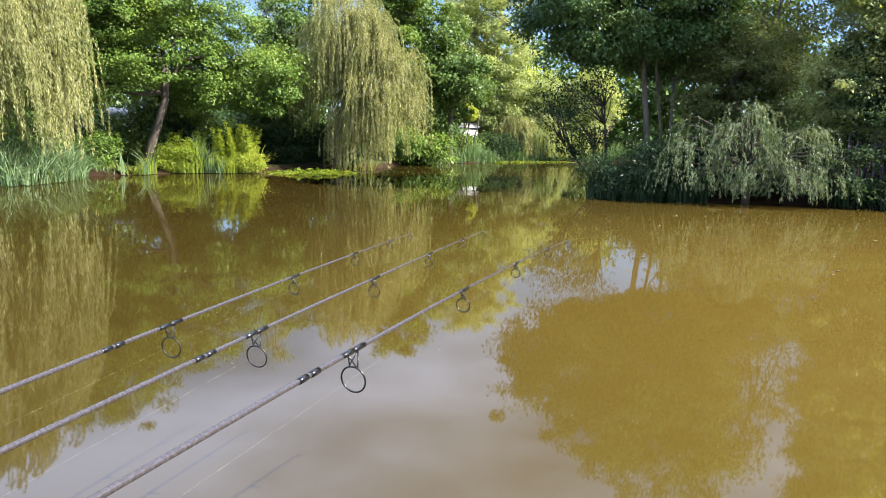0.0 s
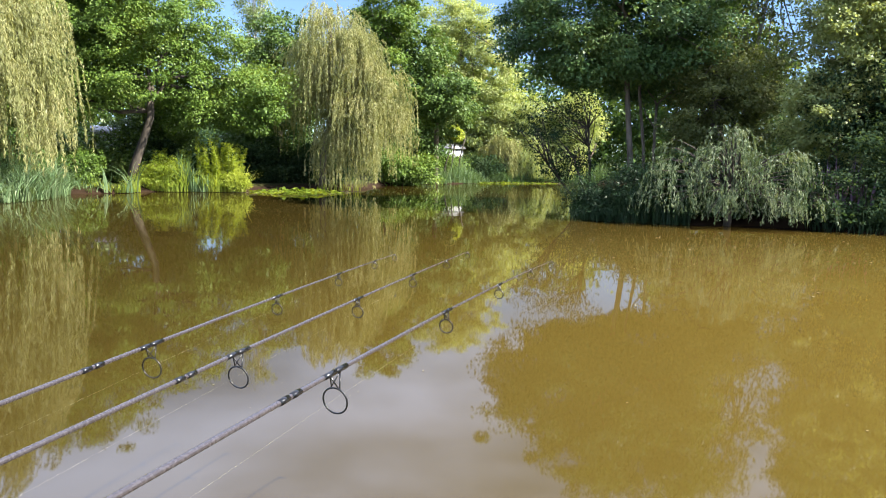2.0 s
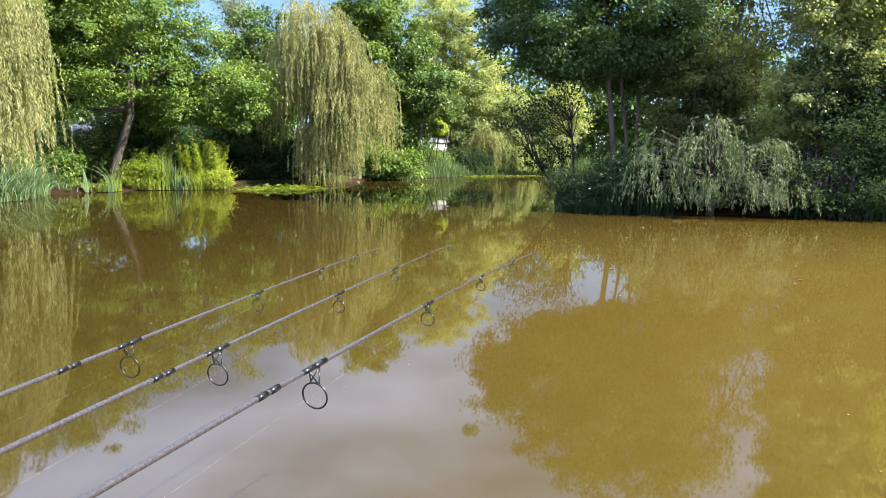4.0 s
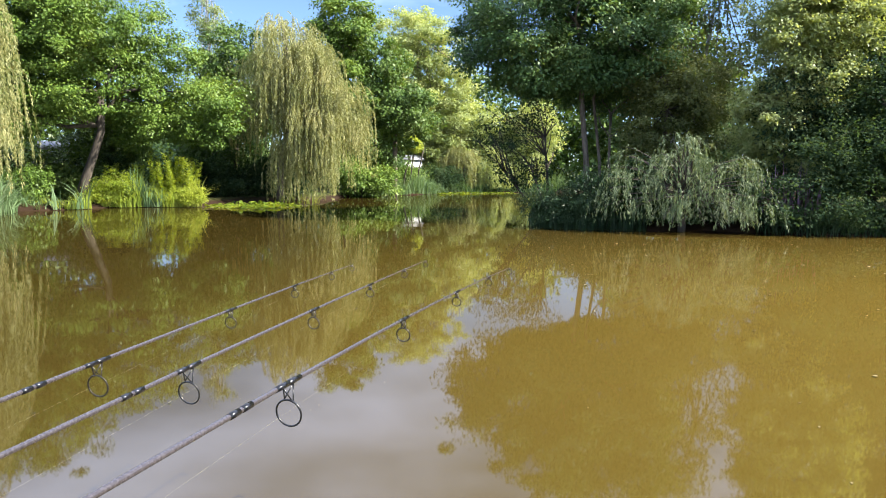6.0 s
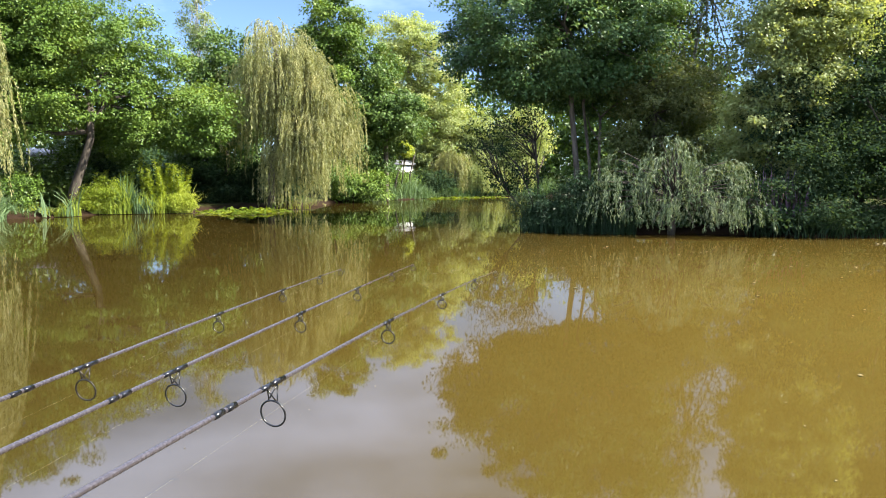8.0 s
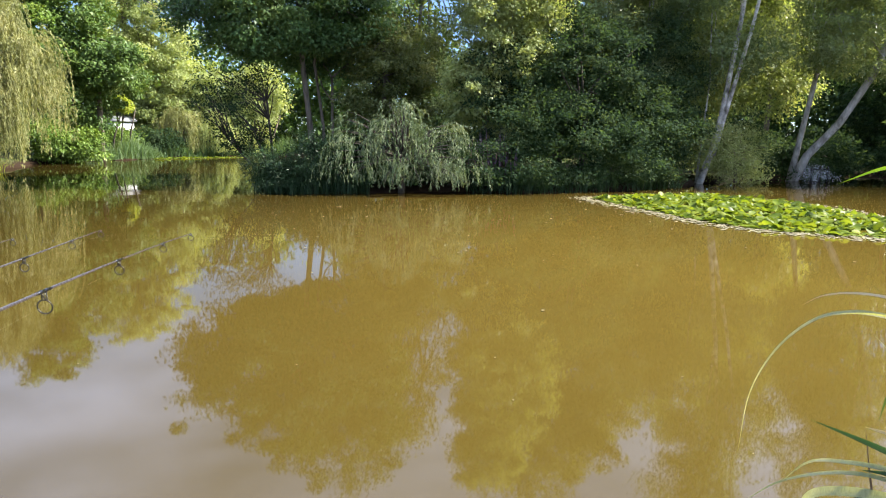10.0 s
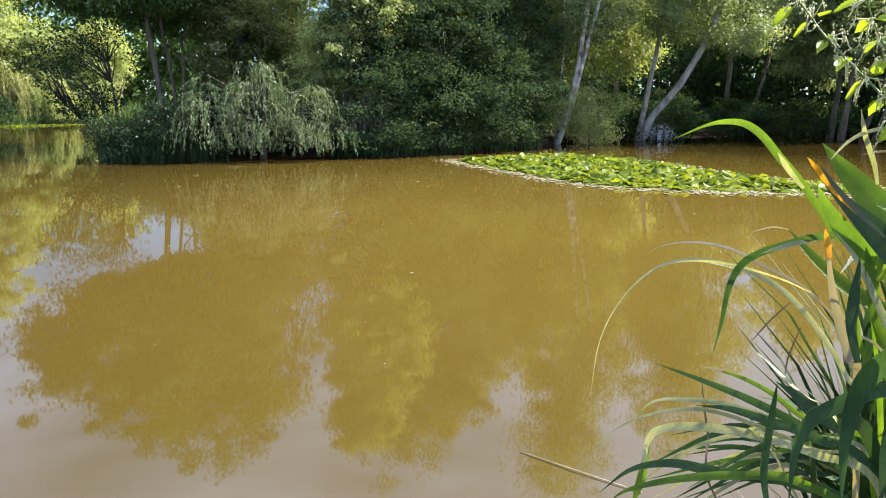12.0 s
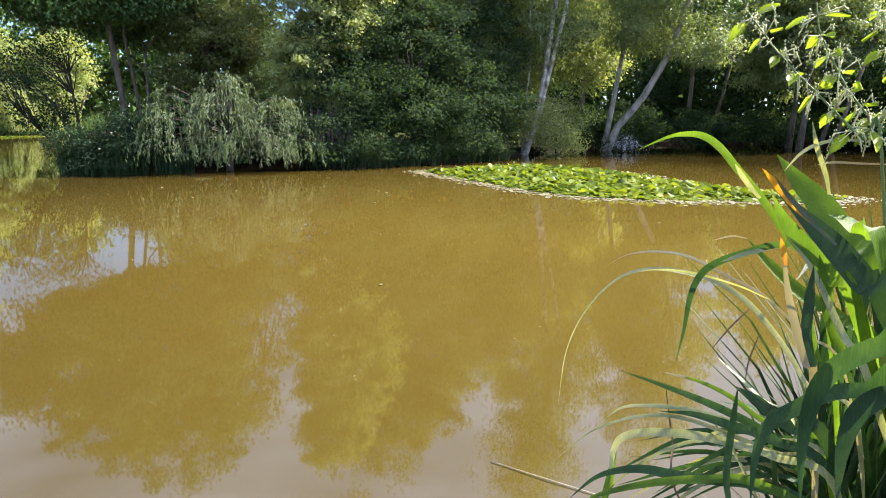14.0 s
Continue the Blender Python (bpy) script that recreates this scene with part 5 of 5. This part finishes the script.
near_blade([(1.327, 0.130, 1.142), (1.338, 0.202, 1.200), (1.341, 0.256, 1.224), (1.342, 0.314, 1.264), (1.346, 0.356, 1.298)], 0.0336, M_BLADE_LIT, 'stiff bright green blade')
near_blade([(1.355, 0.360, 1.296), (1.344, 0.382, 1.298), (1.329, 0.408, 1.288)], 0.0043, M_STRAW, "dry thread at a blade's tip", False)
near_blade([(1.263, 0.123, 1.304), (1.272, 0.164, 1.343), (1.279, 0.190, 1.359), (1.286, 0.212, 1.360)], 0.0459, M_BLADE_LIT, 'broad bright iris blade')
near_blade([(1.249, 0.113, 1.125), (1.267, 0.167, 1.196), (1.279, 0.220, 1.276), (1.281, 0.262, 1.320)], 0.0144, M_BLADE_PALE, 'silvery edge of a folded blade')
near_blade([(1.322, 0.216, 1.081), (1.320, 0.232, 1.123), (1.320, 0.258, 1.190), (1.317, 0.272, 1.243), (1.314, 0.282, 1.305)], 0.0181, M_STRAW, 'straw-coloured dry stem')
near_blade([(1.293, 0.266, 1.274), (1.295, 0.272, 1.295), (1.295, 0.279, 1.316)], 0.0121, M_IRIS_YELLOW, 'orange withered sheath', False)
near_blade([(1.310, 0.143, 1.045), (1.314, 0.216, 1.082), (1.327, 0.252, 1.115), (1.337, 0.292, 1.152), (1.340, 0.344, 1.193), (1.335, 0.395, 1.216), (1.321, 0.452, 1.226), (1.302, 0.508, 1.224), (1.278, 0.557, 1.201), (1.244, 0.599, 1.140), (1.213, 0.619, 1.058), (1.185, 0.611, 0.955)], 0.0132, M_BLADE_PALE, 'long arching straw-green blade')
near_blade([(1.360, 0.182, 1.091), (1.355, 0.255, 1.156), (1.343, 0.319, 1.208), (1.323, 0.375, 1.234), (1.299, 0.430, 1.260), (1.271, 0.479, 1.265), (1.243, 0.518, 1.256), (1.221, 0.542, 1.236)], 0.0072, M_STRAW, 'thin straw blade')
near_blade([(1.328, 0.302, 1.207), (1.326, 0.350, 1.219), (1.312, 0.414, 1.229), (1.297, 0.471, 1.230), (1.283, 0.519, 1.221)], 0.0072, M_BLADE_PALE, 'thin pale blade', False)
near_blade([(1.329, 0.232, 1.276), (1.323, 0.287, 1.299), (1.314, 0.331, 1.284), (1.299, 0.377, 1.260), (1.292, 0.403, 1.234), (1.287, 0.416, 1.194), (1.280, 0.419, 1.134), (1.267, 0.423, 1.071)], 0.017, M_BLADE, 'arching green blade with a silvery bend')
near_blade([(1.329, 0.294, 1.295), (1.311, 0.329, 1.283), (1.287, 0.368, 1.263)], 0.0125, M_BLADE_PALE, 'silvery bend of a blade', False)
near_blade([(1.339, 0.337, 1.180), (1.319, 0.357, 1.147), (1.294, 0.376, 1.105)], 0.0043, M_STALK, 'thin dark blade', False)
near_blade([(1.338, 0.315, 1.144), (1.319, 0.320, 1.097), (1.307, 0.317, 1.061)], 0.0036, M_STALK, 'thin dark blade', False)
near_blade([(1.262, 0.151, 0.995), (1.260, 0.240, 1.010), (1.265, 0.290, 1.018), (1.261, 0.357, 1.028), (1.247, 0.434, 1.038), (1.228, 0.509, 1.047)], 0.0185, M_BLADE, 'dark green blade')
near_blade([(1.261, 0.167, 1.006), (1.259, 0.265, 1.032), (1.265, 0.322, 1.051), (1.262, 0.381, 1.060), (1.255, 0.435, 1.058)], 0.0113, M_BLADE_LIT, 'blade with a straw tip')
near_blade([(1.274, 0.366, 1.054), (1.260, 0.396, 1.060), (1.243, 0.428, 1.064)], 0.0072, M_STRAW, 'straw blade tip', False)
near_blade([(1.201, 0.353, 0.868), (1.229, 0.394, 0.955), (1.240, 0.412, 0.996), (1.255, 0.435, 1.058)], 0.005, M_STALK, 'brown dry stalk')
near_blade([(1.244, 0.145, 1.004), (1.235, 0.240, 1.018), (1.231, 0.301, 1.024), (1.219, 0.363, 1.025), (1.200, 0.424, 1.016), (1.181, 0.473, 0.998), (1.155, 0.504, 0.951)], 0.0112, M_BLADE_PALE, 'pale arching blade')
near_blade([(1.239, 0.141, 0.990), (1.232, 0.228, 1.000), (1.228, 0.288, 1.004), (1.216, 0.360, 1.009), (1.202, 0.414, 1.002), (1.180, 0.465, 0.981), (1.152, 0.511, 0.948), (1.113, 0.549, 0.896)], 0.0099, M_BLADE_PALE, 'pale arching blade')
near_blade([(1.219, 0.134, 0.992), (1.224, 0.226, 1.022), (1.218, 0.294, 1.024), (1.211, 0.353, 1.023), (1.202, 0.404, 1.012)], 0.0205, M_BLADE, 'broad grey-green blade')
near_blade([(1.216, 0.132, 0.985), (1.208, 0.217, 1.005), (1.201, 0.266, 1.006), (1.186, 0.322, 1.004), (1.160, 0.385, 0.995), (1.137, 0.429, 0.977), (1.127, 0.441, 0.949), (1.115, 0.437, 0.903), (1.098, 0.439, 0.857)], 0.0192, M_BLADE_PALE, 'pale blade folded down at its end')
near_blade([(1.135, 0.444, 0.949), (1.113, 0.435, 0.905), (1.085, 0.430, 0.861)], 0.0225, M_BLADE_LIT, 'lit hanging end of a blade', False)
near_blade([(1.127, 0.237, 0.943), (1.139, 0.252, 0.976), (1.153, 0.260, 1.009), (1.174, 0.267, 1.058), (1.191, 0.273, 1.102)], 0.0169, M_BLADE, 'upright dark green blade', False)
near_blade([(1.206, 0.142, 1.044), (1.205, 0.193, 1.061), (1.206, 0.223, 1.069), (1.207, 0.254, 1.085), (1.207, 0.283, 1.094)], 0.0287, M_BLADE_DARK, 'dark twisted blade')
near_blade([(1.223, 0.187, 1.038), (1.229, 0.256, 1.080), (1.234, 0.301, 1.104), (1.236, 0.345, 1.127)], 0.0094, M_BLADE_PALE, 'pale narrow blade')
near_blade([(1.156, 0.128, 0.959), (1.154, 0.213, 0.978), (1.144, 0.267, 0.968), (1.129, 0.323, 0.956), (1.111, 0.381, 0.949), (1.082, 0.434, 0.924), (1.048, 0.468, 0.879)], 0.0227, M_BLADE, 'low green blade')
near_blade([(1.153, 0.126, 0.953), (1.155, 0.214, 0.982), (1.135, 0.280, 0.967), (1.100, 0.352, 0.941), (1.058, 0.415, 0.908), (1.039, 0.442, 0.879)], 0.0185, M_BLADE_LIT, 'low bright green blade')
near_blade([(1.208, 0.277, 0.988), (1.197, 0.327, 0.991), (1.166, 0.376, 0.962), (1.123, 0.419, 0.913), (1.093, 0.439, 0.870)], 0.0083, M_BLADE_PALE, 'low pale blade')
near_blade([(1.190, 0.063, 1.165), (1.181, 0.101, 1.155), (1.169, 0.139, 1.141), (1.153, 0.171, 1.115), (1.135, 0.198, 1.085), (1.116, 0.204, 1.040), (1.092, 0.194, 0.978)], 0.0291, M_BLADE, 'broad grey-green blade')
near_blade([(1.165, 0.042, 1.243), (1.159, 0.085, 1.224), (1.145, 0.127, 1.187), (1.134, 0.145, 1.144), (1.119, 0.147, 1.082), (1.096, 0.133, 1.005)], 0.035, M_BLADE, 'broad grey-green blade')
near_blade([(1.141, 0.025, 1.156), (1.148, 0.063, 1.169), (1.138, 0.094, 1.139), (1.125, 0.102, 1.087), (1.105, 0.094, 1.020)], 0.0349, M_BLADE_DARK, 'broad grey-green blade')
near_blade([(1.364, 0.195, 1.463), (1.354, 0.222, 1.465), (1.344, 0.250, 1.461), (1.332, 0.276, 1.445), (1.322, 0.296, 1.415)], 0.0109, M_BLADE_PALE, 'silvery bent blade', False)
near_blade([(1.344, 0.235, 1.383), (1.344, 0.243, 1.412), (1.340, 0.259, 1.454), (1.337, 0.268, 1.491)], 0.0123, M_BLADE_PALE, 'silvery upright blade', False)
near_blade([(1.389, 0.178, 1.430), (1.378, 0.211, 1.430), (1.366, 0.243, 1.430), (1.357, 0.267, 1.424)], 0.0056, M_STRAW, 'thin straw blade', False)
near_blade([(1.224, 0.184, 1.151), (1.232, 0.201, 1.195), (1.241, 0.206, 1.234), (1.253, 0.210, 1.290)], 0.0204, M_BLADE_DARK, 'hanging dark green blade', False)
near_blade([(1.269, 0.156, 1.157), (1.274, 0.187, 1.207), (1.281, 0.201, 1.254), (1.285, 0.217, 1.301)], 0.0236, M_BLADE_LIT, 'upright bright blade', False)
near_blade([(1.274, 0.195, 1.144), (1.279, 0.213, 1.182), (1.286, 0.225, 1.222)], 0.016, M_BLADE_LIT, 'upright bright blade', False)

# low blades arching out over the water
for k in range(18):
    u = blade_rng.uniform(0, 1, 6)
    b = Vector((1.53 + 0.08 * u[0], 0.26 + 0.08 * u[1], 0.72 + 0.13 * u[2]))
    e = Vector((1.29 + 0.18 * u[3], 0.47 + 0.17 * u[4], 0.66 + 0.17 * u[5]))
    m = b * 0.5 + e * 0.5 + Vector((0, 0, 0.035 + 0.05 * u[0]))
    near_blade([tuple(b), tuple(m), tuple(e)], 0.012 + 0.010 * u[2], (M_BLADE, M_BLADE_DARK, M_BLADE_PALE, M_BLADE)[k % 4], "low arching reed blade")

# the body of the clump: shared blade shapes set at many angles
shapes = []
for k in range(14):
    r = np.random.default_rng(200 + k)
    h = r.uniform(0.7, 1.25)
    lean = r.uniform(0.1, 0.5) if k < 9 else r.uniform(0.4, 0.7)
    bm = bmesh.new()
    pts = [Vector((0, 0, 0)), Vector((lean * 0.2, 0.01, h * 0.5)), Vector((lean * 0.6, 0.0, h * 0.9)), Vector((lean * 1.2, -0.02, h * (r.uniform(0.75, 1.05) if k < 9 else r.uniform(0.35, 0.7))))]
    blade_mesh(bm, spline(pts, 5), r.uniform(0.013, 0.025), Vector((r.normal(), r.normal(), 0.5)), 0.5)
    me = bpy.data.meshes.new("blade")
    bm.to_mesh(me)
    bm.free()
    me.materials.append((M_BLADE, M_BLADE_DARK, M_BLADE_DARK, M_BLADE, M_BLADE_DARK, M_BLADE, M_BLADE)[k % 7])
    me.polygons.foreach_set("use_smooth", [True] * len(me.polygons))
    shapes.append(me)
for k in range(240):
    ob = new("blade", shapes[k % 14])
    ob.parent = CLUMP
    x, y = blade_rng.uniform(-0.05, 0.32), blade_rng.uniform(-0.22, 0.13)
    turn = blade_rng.uniform(-1.5, 0.15) if blade_rng.random() < 0.6 else math.pi + blade_rng.uniform(0.0, 1.5)
    ob.matrix_basis = Matrix.LocRotScale((x, y, max(Z(1.62 + x, 0.22 + y), 0) - 0.08), Euler((0, 0, turn)), [blade_rng.uniform(0.7, 1.1)] * 3)


def nettle(points, seed):
    """A stinging nettle: a square stem, paired toothed leaves and hanging flower tassels."""
    r = np.random.default_rng(seed)
    foot_at = Vector((points[0][0] + 0.16, points[0][1] - 0.06, 0.05))
    root = thing("nettle", foot_at, "tall green nettle in flower on the near bank", "nettle", "nettles on the bank")
    line = [q - foot_at for q in spline([foot_at, foot_at * 0.5 + Vector(points[0]) * 0.5 + Vector((0.05, -0.02, 0))] + list(points), 6)]
    bm = bmesh.new()
    tube_into(bm, line, [0.0028 - 0.0019 * k / len(line) for k in range(len(line))], 6)
    part("stem", bm, M_STEM, root)
    n = len(line)
    for k in range(int(n * 0.30), n, 5):
        c = line[k]
        d = (line[min(k + 1, n - 1)] - line[k - 1]).normalized()
        turn = r.uniform(0, 3.14)
        u = k / n
        size = 0.031 * (1.15 - 0.2 * (u - 0.4) / 0.6) * r.uniform(0.85, 1.15)
        for s in (0, math.pi):
            a = turn + s
            sd = d.orthogonal().normalized()
            out = Matrix.Rotation(a, 3, d) @ sd
            ax = (out + d * 0.15 + Vector((0, 0, -0.35))).normalized()
            face = Vector((-0.55, -0.3, 0.8)) + Vector(r.normal(0, 0.25, 3))
            up = (face - ax * face.dot(ax)).normalized()
            side = ax.cross(up)
            bm = bmesh.new()
            st = c + out * 0.012
            teeth = 7
            left, mids, right = [], [], []
            for j in range(teeth * 2 + 1):
                v = j / (teeth * 2)
                w = size * 0.34 * math.sin(math.pi * min(1, v * 0.94 + 0.06)) ** 0.75 * (1 - 0.35 * v) * (1.0 if j % 2 else 0.74)
                p = st + ax * size * v + Vector((0, 0, -0.12 * size * v * v))
                mids.append(bm.verts.new(p - up * 0.004))
                left.append(bm.verts.new(p + side * w + up * w * 0.2))
                right.append(bm.verts.new(p - side * w + up * w * 0.2))
            for j in range(teeth * 2):
                bm.faces.new((mids[j], left[j], left[j + 1], mids[j + 1]))
                bm.faces.new((right[j], mids[j], mids[j + 1], right[j + 1]))
            part("leaf", bm, M_NETTLE, root)
            bm = bmesh.new()
            for q in range(3):
                w = (out * r.uniform(0.2, 0.7) + Vector(r.normal(0, 0.4, 3))) * 0.026
                path = [c, c + w, c + w * 1.3 + Vector((0, 0, -r.uniform(0.006, 0.022)))]
                tube_into(bm, path, [0.0007, 0.0014, 0.0008], 4)
                for e in range(10):
                    p = path[1].lerp(path[2], r.uniform(-0.6, 1)) + Vector(r.normal(0, 0.0018, 3))
                    tube_into(bm, [p, p + Vector((0, 0, 0.0024))], [0.0010, 0.0006], 4)
            part("tassel", bm, M_TASSEL, root, "pale hanging flower tassel")


nettle([(1.368, 0.179, 1.444), (1.361, 0.202, 1.464), (1.351, 0.233, 1.496), (1.339, 0.263, 1.529), (1.325, 0.294, 1.563), (1.310, 0.320, 1.596), (1.296, 0.343, 1.630), (1.282, 0.362, 1.659)], 65)
nettle([(1.393, 0.168, 1.465), (1.388, 0.186, 1.478), (1.381, 0.209, 1.502), (1.372, 0.233, 1.534), (1.364, 0.249, 1.563), (1.356, 0.265, 1.596), (1.348, 0.278, 1.629), (1.341, 0.283, 1.665)], 66)
nettle([(1.431, 0.148, 1.506), (1.421, 0.179, 1.546), (1.413, 0.197, 1.587), (1.406, 0.208, 1.620), (1.401, 0.213, 1.652)], 67)

rf = np.random.default_rng(301)
# lower leaves filled in with the shaded leaf colour to darken the clump
blade_clump("reed_tuft", "dense dark lower leaves of the near reeds", "reeds", np.concatenate([scatter(rf, 1000, 2.05, 0.33, 0.22, 0.10, 0.04), scatter(rf, 200, 1.76, 0.25, 0.11, 0.07, 0.04), scatter(rf, 60, 1.60, 0.17, 0.06, 0.05, 0.04), scatter(rf, 50, 1.55, 0.12, 0.05, 0.04, 0.04)]), 1.1, 0.022, M_BLADE_DARK, 302, 0.24, kind="stuff")
blade_clump("reed_tuft", "dry straw leaves among the near reeds", "reeds", scatter(rf, 40, 1.66, 0.2, 0.22, 0.2, 0.04), 0.9, 0.008, M_STRAW, 303, 0.6, kind="stuff")

# seed fluff and leaf scraps drifting on the pond
fv, ff = [], []
for k in range(80):
    a, d = radians(rf.uniform(-25, 62)), rf.uniform(3.0, 13.0)
    r = rf.uniform(0.004, 0.010)
    q0, n0 = rf.uniform(0, 6.28), len(fv)
    fv += [(math.sin(a) * d + math.cos(q0 + j * 1.257) * r * rf.uniform(0.6, 1.4), math.cos(a) * d + math.sin(q0 + j * 1.257) * r * rf.uniform(0.4, 1.0), 0.004) for j in range(5)]
    ff.append(tuple(range(n0, n0 + 5)))
tagged(mesh_object("floating_scraps", fv, ff, M_SCUM), "pale leaf scraps and seed fluff drifting on the water", "leaf scraps", kind="stuff")

# a straw lying on the water by the bank
straw = tubes_object("dry_reed_stalk", [([(2.18, 1.80, 0.004), (2.25, 1.55, 0.007), (2.34, 1.28, 0.004)], [0.0022, 0.0028, 0.002])], M_STRAW)
tagged(straw, "dry straw-coloured reed stalk floating on the water", "stalk")
